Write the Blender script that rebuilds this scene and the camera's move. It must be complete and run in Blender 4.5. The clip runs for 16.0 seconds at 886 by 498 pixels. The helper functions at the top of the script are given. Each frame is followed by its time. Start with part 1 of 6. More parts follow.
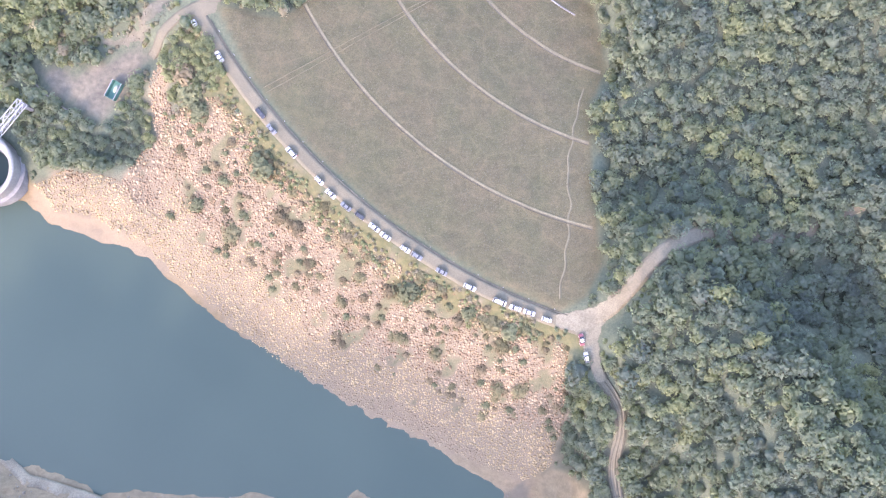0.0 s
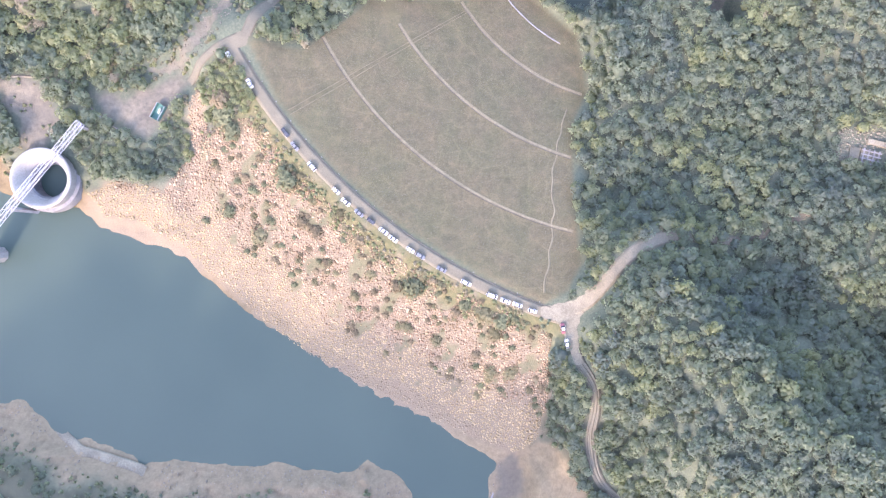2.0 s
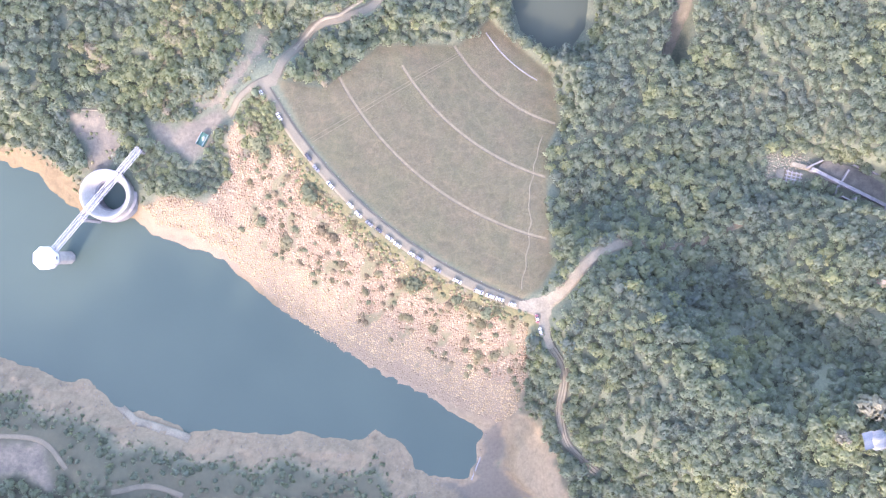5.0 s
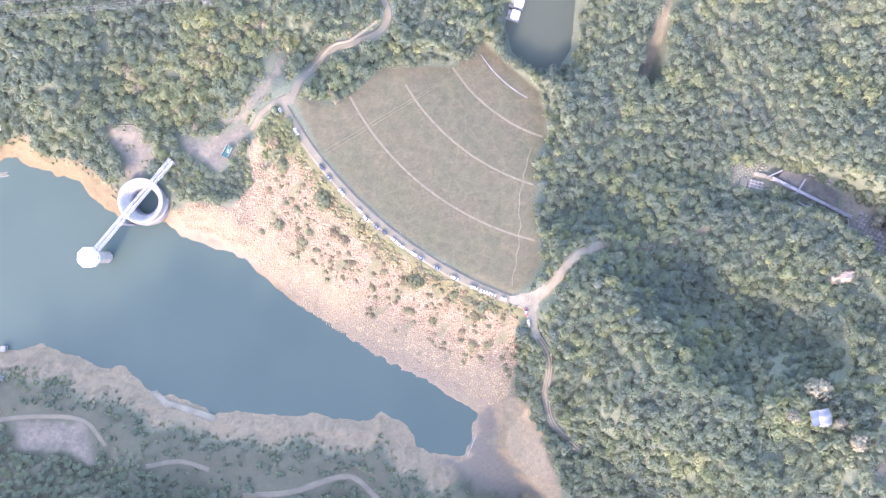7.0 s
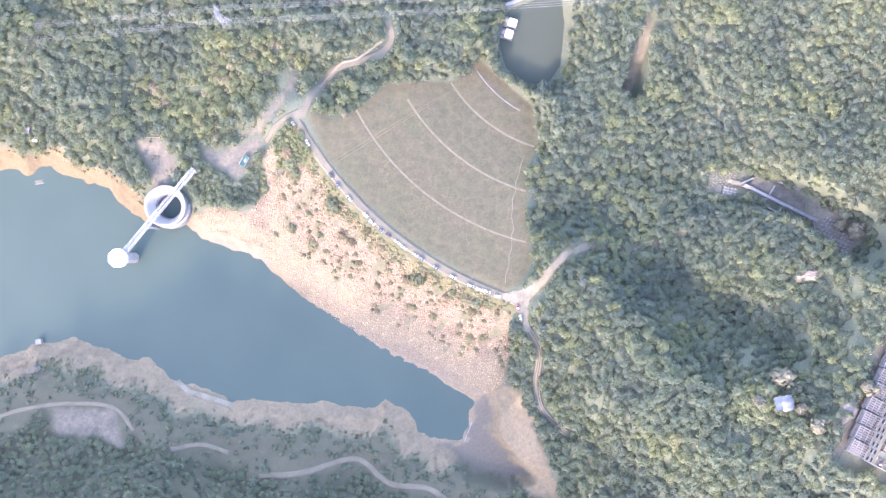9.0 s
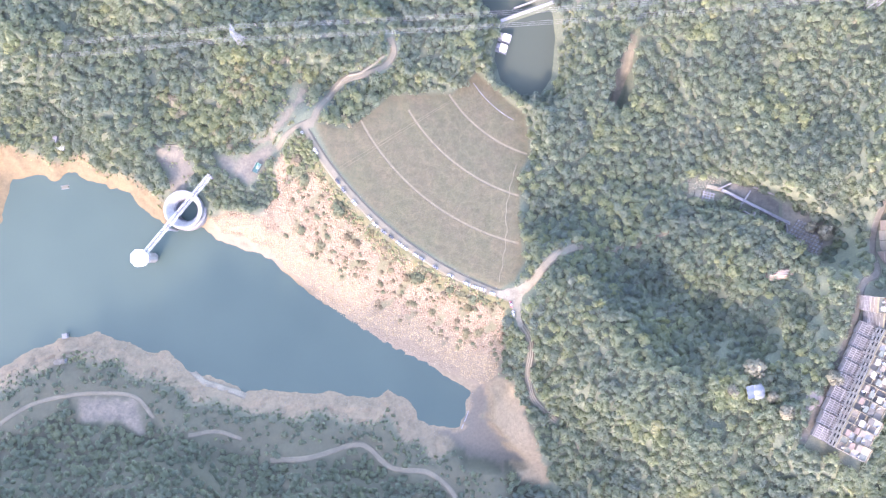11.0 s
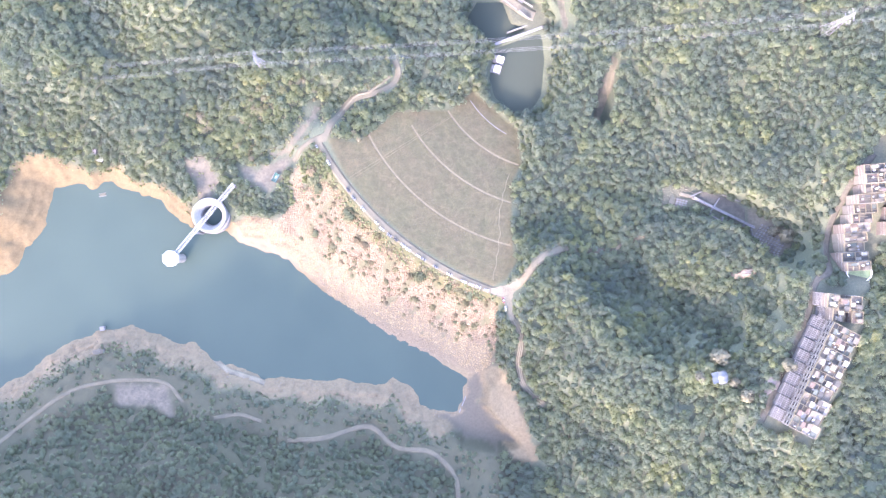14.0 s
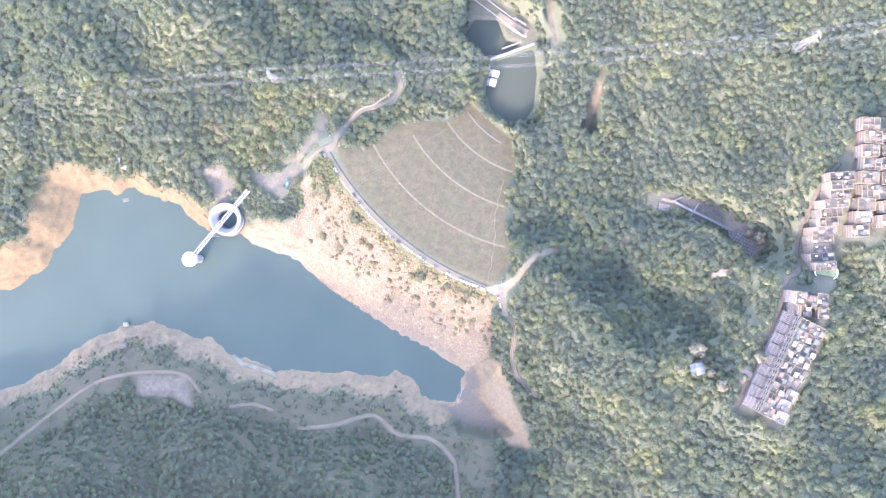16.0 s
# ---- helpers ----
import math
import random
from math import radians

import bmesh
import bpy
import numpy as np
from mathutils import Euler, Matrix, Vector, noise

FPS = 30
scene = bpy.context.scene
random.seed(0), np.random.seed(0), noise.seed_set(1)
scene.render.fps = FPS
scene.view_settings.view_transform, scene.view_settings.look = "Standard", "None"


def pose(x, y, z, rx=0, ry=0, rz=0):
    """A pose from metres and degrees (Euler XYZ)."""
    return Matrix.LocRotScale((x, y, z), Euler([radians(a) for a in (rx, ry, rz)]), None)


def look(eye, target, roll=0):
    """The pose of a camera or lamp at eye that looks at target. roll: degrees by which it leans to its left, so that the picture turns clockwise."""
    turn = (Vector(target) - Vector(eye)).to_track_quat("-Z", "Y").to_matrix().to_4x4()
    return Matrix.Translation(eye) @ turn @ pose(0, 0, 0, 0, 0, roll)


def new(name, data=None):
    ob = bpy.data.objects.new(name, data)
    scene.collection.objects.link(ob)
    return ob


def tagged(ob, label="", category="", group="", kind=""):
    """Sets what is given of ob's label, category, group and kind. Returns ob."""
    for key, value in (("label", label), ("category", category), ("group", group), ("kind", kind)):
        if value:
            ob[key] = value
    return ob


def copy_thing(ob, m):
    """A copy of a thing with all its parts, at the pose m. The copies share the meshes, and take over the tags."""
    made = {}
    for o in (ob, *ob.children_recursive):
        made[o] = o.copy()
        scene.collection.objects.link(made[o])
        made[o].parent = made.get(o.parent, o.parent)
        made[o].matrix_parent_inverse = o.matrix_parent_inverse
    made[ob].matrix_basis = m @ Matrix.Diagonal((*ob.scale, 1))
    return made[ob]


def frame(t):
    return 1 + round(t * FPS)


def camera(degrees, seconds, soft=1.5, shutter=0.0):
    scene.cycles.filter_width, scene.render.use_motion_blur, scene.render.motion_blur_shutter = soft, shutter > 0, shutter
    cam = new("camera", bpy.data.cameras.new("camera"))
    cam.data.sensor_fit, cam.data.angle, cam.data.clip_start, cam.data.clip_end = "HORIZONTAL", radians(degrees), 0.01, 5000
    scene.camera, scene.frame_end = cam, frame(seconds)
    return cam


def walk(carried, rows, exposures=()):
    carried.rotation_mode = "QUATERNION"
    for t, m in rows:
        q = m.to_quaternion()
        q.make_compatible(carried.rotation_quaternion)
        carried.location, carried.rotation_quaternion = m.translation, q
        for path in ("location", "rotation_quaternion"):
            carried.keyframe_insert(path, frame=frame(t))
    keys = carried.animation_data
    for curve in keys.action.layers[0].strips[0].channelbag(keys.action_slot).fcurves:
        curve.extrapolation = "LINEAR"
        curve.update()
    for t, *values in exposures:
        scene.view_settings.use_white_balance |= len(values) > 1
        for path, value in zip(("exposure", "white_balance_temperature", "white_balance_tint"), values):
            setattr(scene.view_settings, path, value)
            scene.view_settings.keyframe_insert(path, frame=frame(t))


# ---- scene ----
cam = camera(72.0, 16.0, soft=1.3)
# seconds, place in metres, turn in degrees; the camera looks straight down and climbs
PATH = [
    (0, -11.75, -1.98, 252.46, 0.029, -0.357, -0.121),
    (0.5, -11.37, -1.79, 258.78, 0.027, -0.306, -0.114),
    (1, -11.20, -1.26, 269.23, 0.018, -0.201, -0.117),
    (1.5, -10.93, -1.41, 278.71, -0.019, -0.090, -0.096),
    (2, -10.63, -1.31, 288.78, -0.044, -0.083, -0.081),
    (2.5, -10.40, -1.10, 298.40, -0.045, -0.121, -0.056),
    (3, -10.22, -1.12, 308.56, -0.012, -0.142, -0.045),
    (3.5, -10.07, -1.13, 315.41, 0.019, -0.149, -0.055),
    (4, -9.57, -0.48, 325.51, 0.109, -0.171, -0.043),
    (6.5, -7.68, -1.11, 375.07, 0.318, -0.085, -0.025),
    (7, -7.15, -1.04, 385.52, 0.326, -0.011, 0.006),
    (7.5, -6.51, -0.80, 395.42, 0.324, 0.045, -0.008),
    (8, -6.33, -0.48, 404.91, 0.267, 0.134, 0.002),
    (8.5, -5.81, -0.17, 412.07, 0.225, 0.163, -0.002),
    (9, -5.41, 0.29, 419.59, 0.226, 0.150, -0.017),
    (11.5, -3.73, 0.85, 457.95, 0.189, 0.200, -0.014),
    (12, -3.65, 0.83, 466.13, 0.192, 0.200, 0.013),
    (12.5, -3.35, 0.85, 474.10, 0.222, 0.230, -0.007),
    (13, -2.95, 0.83, 482.49, 0.227, 0.267, 0.001),
    (13.5, -2.65, 0.70, 490.49, 0.278, 0.306, 0.005),
    (14, -2.06, 0.69, 499.29, 0.335, 0.348, 0.007),
    (14.5, -1.24, 0.58, 508.36, 0.405, 0.406, 0.022),
    (15, -0.73, 0.29, 517.86, 0.467, 0.448, 0.008),
    (15.5, -0.25, -0.18, 526.89, 0.478, 0.453, 0.016),
    (16, 0.00, 0.00, 536.61, 0.512, 0.472, 0.000),
]
walk(cam, [(t, pose(x, y, z, rx, ry, rz)) for t, x, y, z, rx, ry, rz in PATH],
     exposures=[(0.0, 3.88, 6780, 32), (4.0, 4.08, 6700, 33), (9.0, 4.25, 6600, 34), (16.0, 4.36, 6580, 34)])

# ---- world and sun ----
SUN_AZ, SUN_EL = radians(209), radians(28)
world = bpy.data.worlds.new("sky")
scene.world = world
world.use_nodes = True
wn = world.node_tree.nodes
sky = wn.new("ShaderNodeTexSky")
sky.sky_type, sky.sun_disc = "NISHITA", False
sky.sun_elevation, sky.sun_rotation = SUN_EL, SUN_AZ
sky.dust_density, sky.air_density, sky.ozone_density = 1.5, 1.0, 1.0
wn["Background"].inputs["Strength"].default_value = 0.15
world.node_tree.links.new(sky.outputs["Color"], wn["Background"].inputs["Color"])
sun = new("sun", bpy.data.lights.new("sun", "SUN"))
sun.data.energy, sun.data.angle, sun.data.color = 0.66, radians(2.0), (1.0, 0.88, 0.72)
SUN_WAY = Vector((math.sin(SUN_AZ) * math.cos(SUN_EL), math.cos(SUN_AZ) * math.cos(SUN_EL), math.sin(SUN_EL)))
sun.matrix_world = look(tuple(SUN_WAY * 900), (0, 0, 0))

rng = np.random.default_rng(7)


# ---- materials ----
def material(name, base, rough=0.8, metal=0.0, spec=0.3):
    """A principled material whose colour goes from the first to the last of `base` by noise at two sizes."""
    m = bpy.data.materials.new(name)
    m.use_nodes = True
    b = m.node_tree.nodes["Principled BSDF"]
    b.inputs["Base Color"].default_value = (*base, 1)
    b.inputs["Roughness"].default_value = rough
    b.inputs["Metallic"].default_value = metal
    b.inputs["Specular IOR Level"].default_value = spec
    return m


def link(m, a, b):
    m.node_tree.links.new(a, b)


def node(m, kind, **values):
    n = m.node_tree.nodes.new(kind)
    for key, value in values.items():
        n.inputs[key].default_value = value
    return n


def noise_of(m, scale, detail=4.0, rough=0.6):
    co = m.node_tree.nodes.get("Geometry") or m.node_tree.nodes.new("ShaderNodeNewGeometry")
    co.name = "Geometry"
    n = node(m, "ShaderNodeTexNoise", Scale=scale, Detail=detail, Roughness=rough)
    link(m, co.outputs["Position"], n.inputs["Vector"])
    return n.outputs["Fac"]


def ramp_of(m, fac, stops):
    r = m.node_tree.nodes.new("ShaderNodeValToRGB")
    el = r.color_ramp.elements
    while len(el) < len(stops):
        el.new(0.5)
    for e, (p, c) in zip(el, stops):
        e.position, e.color = p, (*c, 1)
    link(m, fac, r.inputs["Fac"])
    return r.outputs["Color"]


def mixed(m, fac, a, b, blend="MIX"):
    n = m.node_tree.nodes.new("ShaderNodeMix")
    n.data_type, n.blend_type = "RGBA", blend
    for value, at in ((fac, 0), (a, 6), (b, 7)):
        if isinstance(value, (int, float)):
            n.inputs[at].default_value = value
        elif isinstance(value, tuple):
            n.inputs[at].default_value = (*value, 1)
        else:
            link(m, value, n.inputs[at])
    return n.outputs[2]


def scaled(m, value, lo, hi, a=0.0, b=1.0):
    n = m.node_tree.nodes.new("ShaderNodeMapRange")
    for key, v in (("From Min", lo), ("From Max", hi), ("To Min", a), ("To Max", b)):
        n.inputs[key].default_value = v
    link(m, value, n.inputs["Value"])
    return n.outputs["Result"]


def attribute_of(m, name):
    n = m.node_tree.nodes.new("ShaderNodeAttribute")
    n.attribute_name = name
    return n.outputs["Fac"]


def colour_in(m, socket):
    link(m, socket, m.node_tree.nodes["Principled BSDF"].inputs["Base Color"])


def relief(m, fac, strength, distance):
    n = node(m, "ShaderNodeBump", Strength=strength, Distance=distance)
    link(m, fac, n.inputs["Height"])
    link(m, n.outputs["Normal"], m.node_tree.nodes["Principled BSDF"].inputs["Normal"])


def mottled(name, dark, light, scale=0.6, fine=4.0, rough=0.85, bump=0.3, distance=0.1, metal=0.0, spec=0.3, vary=0.0):
    """A surface with stains and grain: two sizes of noise between two tones, and a fine relief."""
    m = material(name, dark, rough, metal, spec)
    big, small = noise_of(m, scale), noise_of(m, fine, 6.0)
    tone = ramp_of(m, big, [(0.35, dark), (0.65, light)])
    grain = ramp_of(m, small, [(0.3, (0.62, 0.62, 0.62)), (0.7, (1.3, 1.3, 1.3))])
    out = mixed(m, 0.8, tone, grain, "MULTIPLY")
    if vary:
        info = m.node_tree.nodes.new("ShaderNodeObjectInfo")
        tint = ramp_of(m, info.outputs["Random"], [(0.0, (1 - vary,) * 3), (1.0, (1 + vary,) * 3)])
        out = mixed(m, 1.0, out, tint, "MULTIPLY")
    colour_in(m, out)
    relief(m, small, bump, distance)
    return m


# leaf greens paled and greyed past their own tone to stand in for haze
HAZED_FOLIAGE = [(0.0, (0.080, 0.100, 0.090)), (0.3, (0.098, 0.120, 0.094)), (0.55, (0.118, 0.137, 0.096)),
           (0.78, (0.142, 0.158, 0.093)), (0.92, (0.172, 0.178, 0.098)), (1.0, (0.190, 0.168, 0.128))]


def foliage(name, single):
    """Leaves: the tree's tint from the haze-paled greens, clumps lighter and darker, small leaf grain."""
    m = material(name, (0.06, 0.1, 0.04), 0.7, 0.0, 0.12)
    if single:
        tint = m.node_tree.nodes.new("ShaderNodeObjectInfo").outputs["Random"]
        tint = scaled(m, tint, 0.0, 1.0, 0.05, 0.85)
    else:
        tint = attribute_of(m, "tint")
    tone = ramp_of(m, tint, HAZED_FOLIAGE)
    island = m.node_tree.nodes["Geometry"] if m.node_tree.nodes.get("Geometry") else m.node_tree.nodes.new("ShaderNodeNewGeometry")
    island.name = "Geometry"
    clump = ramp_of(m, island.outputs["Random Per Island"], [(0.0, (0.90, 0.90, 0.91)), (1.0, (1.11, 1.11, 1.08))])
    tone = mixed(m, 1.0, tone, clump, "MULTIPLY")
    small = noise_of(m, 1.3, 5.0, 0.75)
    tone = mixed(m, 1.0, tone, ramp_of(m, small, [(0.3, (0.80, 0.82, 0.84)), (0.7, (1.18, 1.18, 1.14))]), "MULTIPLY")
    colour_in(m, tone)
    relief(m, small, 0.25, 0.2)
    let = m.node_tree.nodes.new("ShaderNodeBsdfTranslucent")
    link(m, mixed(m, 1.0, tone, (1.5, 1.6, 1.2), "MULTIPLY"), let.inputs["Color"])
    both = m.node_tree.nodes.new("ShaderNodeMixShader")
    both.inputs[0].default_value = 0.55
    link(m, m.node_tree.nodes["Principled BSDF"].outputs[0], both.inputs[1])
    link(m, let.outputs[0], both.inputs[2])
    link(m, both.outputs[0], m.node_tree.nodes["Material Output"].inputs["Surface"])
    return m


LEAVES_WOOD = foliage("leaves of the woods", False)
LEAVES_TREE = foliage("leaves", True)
BARK = mottled("bark", (0.07, 0.055, 0.04), (0.14, 0.11, 0.08), 2.0, 12.0)
ASPHALT = mottled("worn road concrete", (0.073, 0.067, 0.047), (0.098, 0.087, 0.060), 0.12, 3.0, 0.9, 0.2, 0.02)
GRAVEL = mottled("gravel", (0.098, 0.088, 0.063), (0.139, 0.126, 0.090), 0.15, 2.0, 0.95, 0.5, 0.1)
KERB_DARK = mottled("weathered dark kerb", (0.048, 0.046, 0.036), (0.077, 0.071, 0.056), 0.4, 3.0, 0.95, 0.3, 0.03)
TRODDEN = mottled("trodden pale earth", (0.100, 0.087, 0.055), (0.132, 0.116, 0.073), 0.3, 3.0, 0.95, 0.3, 0.05)
TRACK = mottled("grassy earth track", (0.066, 0.063, 0.044), (0.102, 0.092, 0.067), 0.2, 2.0, 0.95, 0.4, 0.08)
BELL_WHITE = mottled("pale smooth concrete", (0.165, 0.157, 0.139), (0.213, 0.204, 0.182), 0.2, 2.5, 0.8, 0.15, 0.02)
CONCRETE = mottled("pale concrete", (0.154, 0.152, 0.150), (0.198, 0.197, 0.194), 0.25, 2.5, 0.85, 0.2, 0.03)
CONCRETE_OLD = mottled("stained concrete", (0.109, 0.105, 0.102), (0.159, 0.156, 0.150), 0.2, 2.5, 0.9, 0.3, 0.04)
WHITE = mottled("white paint", (0.428, 0.428, 0.422), (0.486, 0.486, 0.479), 0.4, 3.0, 0.6, 0.1, 0.01)
STEEL = mottled("grey painted steel", (0.186, 0.190, 0.194), (0.229, 0.234, 0.237), 1.0, 6.0, 0.5, 0.05, 0.01, 0.3)
STONE = material("rip-rap stone", (0.5, 0.42, 0.36), 0.9)
_geo = STONE.node_tree.nodes.new("ShaderNodeNewGeometry")
_geo.name = "Geometry"
_tone = ramp_of(STONE, _geo.outputs["Random Per Island"], [(0.0, (0.134, 0.094, 0.058)), (0.35, (0.182, 0.129, 0.080)), (0.7, (0.227, 0.167, 0.104)), (1.0, (0.289, 0.219, 0.140))])
_tone = mixed(STONE, 0.7, _tone, ramp_of(STONE, noise_of(STONE, 0.06), [(0.32, (0.84, 0.78, 0.78)), (0.5, (1.0, 0.97, 0.95)), (0.68, (1.14, 1.14, 1.08))]), "MULTIPLY")
_tone = mixed(STONE, 1.0, _tone, ramp_of(STONE, noise_of(STONE, 0.16, 5.0, 0.7), [(0.36, (0.70, 0.68, 0.60)), (0.47, (0.95, 0.94, 0.92)), (0.6, (1.06, 1.06, 1.06))]), "MULTIPLY")
colour_in(STONE, _tone)
relief(STONE, noise_of(STONE, 3.0), 0.5, 0.15)

WATER = material("green-grey reservoir water", (0.05, 0.06, 0.045), 0.35, 0.0, 0.08)
_shoal = ramp_of(WATER, noise_of(WATER, 0.012, 2.0), [(0.35, (0.033, 0.050, 0.042)), (0.65, (0.038, 0.056, 0.046))])
colour_in(WATER, _shoal)
relief(WATER, noise_of(WATER, 0.9, 3.0), 0.08, 0.2)
POND = material("dark pond water", (0.037, 0.045, 0.034), 0.3, 0.0, 0.06)
relief(POND, noise_of(POND, 0.9, 3.0), 0.06, 0.2)


# ---- mesh helpers ----
def tri_mesh(name, V, F, mats, tint=None):
    me = bpy.data.meshes.new(name)
    V, F = np.asarray(V, np.float32), np.asarray(F, np.int32)
    k = F.shape[1]
    me.vertices.add(len(V))
    me.vertices.foreach_set("co", V.ravel())
    me.loops.add(F.size)
    me.loops.foreach_set("vertex_index", F.ravel())
    me.polygons.add(len(F))
    me.polygons.foreach_set("loop_start", np.arange(0, F.size, k, dtype=np.int32))
    if tint is not None:
        for key, values in tint.items():
            me.attributes.new(key, "FLOAT", "POINT").data.foreach_set("value", np.asarray(values, np.float32))
    for m in mats:
        me.materials.append(m)
    me.update(calc_edges=True)
    return me


def part(name, bm, mat, parent=None, label="", smooth=False):
    me = bpy.data.meshes.new(name)
    bmesh.ops.recalc_face_normals(bm, faces=bm.faces)
    bm.to_mesh(me)
    bm.free()
    me.materials.append(mat)
    if smooth:
        me.polygons.foreach_set("use_smooth", [True] * len(me.polygons))
    ob = new(name, me)
    if parent is not None:
        ob.parent = parent
    if label:
        ob["label"] = label
    return ob


def box(bm, x, y, z, sx, sy, sz, rz=0.0, rx=0.0, ry=0.0, bevel=0.0):
    """A box with its centre at x, y, z."""
    r = bmesh.ops.create_cube(bm, size=1.0, matrix=pose(x, y, z, rx, ry, rz) @ Matrix.Diagonal((sx, sy, sz, 1)))
    if bevel:
        edges = {e for v in r["verts"] for e in v.link_edges}
        bmesh.ops.bevel(bm, geom=list(edges), offset=bevel, segments=1, affect="EDGES")
    return bm


def one_box(*a, **k):
    return box(bmesh.new(), *a, **k)


def tube(bm, a, b, r, n=6):
    a, b = Vector(a), Vector(b)
    m = Matrix.Translation((a + b) / 2) @ (b - a).to_track_quat("Z", "Y").to_matrix().to_4x4()
    bmesh.ops.create_cone(bm, cap_ends=True, segments=n, radius1=r, radius2=r, depth=(b - a).length, matrix=m)
    return bm


def lathe(profile, n=64):
    """A ring or shell turned about z from (radius, height) pairs; closed where first and last meet."""
    bm = bmesh.new()
    rings = [[bm.verts.new((r * math.cos(a), r * math.sin(a), z)) for a in (2 * math.pi * i / n for i in range(n))] for r, z in profile]
    for lo, hi in zip(rings, rings[1:]):
        for i in range(n):
            bm.faces.new((lo[i], lo[(i + 1) % n], hi[(i + 1) % n], hi[i]))
    return bm


def thing(name, x, y, z, rz=0.0):
    ob = new(name)
    ob.matrix_world = pose(x, y, z, 0, 0, rz)
    return ob


# ---- the plan: outlines in metres ----
SHORE = [(-900, -75), (-600, -60), (-396, -32), (-384, -30), (-359, -15), (-346, 5), (-335, 18), (-329, 33), (-326, 51), (-316, 56), (-301, 57),
         (-289, 54), (-282, 59), (-265, 53), (-246, 46), (-234, 42), (-221, 28), (-206, 21), (-183, 18), (-173, 9), (-151, 2), (-131, -4),
         (-113, -15), (-96, -32), (-76, -48), (-51, -62), (-26, -74), (3, -88), (18, -96), (15, -106), (5, -131), (-6, -131), (-24, -124),
         (-34, -108), (-46, -102), (-61, -108)]
SHORE += [(-76, -106), (-96, -103), (-116, -105), (-136, -102), (-151, -102), (-171, -94), (-186, -92), (-200, -83), (-208, -74), (-223, -74),
          (-236, -67), (-261, -60), (-281, -63), (-301, -69), (-321, -77), (-341, -94), (-356, -104), (-376, -114), (-396, -120),
          (-600, -190), (-900, -230)]
O = (90.0, 176.0)  # the centre round which the dam's crest and paths bend
R_CREST, R_BERMS, R_DRAIN = 210.4, (174.4, 140.0, 107.0), 86.0
POND_EDGE = [(41, 180), (79, 192), (82, 166), (79, 135), (71, 123), (55, 121), (39, 133), (34, 150), (38, 170)]
GRASS = [(-97, 92), (-74, 88), (-55, 104), (-44, 115), (2, 120), (20, 137), (57, 105), (60, 75), (52, 60), (50, 20), (52, -8), (45, -20), (34, -26),
         (8, -14), (-30, 9), (-60, 36), (-83, 64)]
RIPRAP = [(-93, 58), (-76, 40), (-52, 14), (-26, -4), (2, -21), (29, -34), (38, -40), (38, -58), (37, -72), (33, -90), (24, -97), (-30, -78), (-76, -52),
          (-118, -16), (-150, -2), (-172, 5), (-182, 16), (-176, 24), (-160, 30), (-138, 26), (-126, 42), (-116, 52), (-104, 56)]
FACE = [(-93, 58), (-76, 40), (-52, 14), (-26, -4), (2, -21), (29, -34), (38, -40), (38, -58), (37, -72), (33, -90), (24, -97), (-30, -78), (-76, -52),
        (-100, -28), (-120, -8), (-124, 20), (-116, 45), (-104, 56)]
CLEARING = [(-174, 72), (-167, 62), (-157, 54), (-145, 48), (-138, 54), (-132, 65), (-123, 74), (-130, 79), (-142, 73), (-156, 68), (-167, 70)]
VILLAGE_S = [(258, -20), (298, -24), (294, -55), (281, -86), (250, -136), (219, -120), (235, -84), (251, -50)]
VILLAGE_N = [(316, 106), (346, 106), (346, 20), (334, 8), (316, 8), (309, -10), (302, -27), (284, -24), (280, 10), (290, 50), (306, 72)]
OUTFALL = [(170, 54), (196, 54), (222, 46), (240, 36), (262, 22), (268, 6), (256, -6), (242, 12), (226, 25), (196, 37), (170, 37)]
WORKS = [(14, 198), (20, 216), (18, 236), (34, 242), (78, 212), (86, 194), (60, 186), (38, 178)]
LOWER = [(14, 200), (24, 216), (46, 216), (53, 198), (66, 193), (56, 187.5), (36, 181)]
MUD = [(19, -94), (22, -93), (28, -108), (26, -123), (38, -138), (53, -153), (38, -155), (13, -150), (-6, -131), (8, -131), (18, -105)]
SAND_EAST = [(24, -90), (44, -92), (50, -104), (56, -124), (74, -168), (52, -164), (36, -140), (24, -122)]
STRIP = [(-121, 34), (-125, 48), (-125.5, 62), (-122, 72), (-118.5, 68), (-117, 52), (-113.5, 40)]
GULLY = [(-144, 81), (-132, 84), (-126, 92), (-119, 102), (-114, 112), (-112, 121), (-101, 120), (-102, 110), (-109, 98), (-117, 88), (-127, 79), (-142, 78)]
ABUTMENT = [(-182, 64), (-168, 56), (-156, 47), (-142, 44), (-134, 56), (-126, 70), (-116, 80), (-102, 84), (-92, 62), (-112, 56), (-122, 44), (-134, 32), (-150, 34), (-168, 40)]
SCAR_WEST = [(-212, 75), (-200, 78), (-193, 73), (-187, 66), (-184, 56), (-190, 47), (-196, 41), (-206, 44), (-203, 56), (-210, 64)]
PAD_SOUTH = [(-268, -104), (-226, -104), (-216, -134), (-240, -122), (-268, -123)]
RAMP = [(-204, -71), (-197, -79.5), (-190, -88.5), (-181, -95.5), (-171, -98.5), (-160.5, -102), (-150.5, -106)]
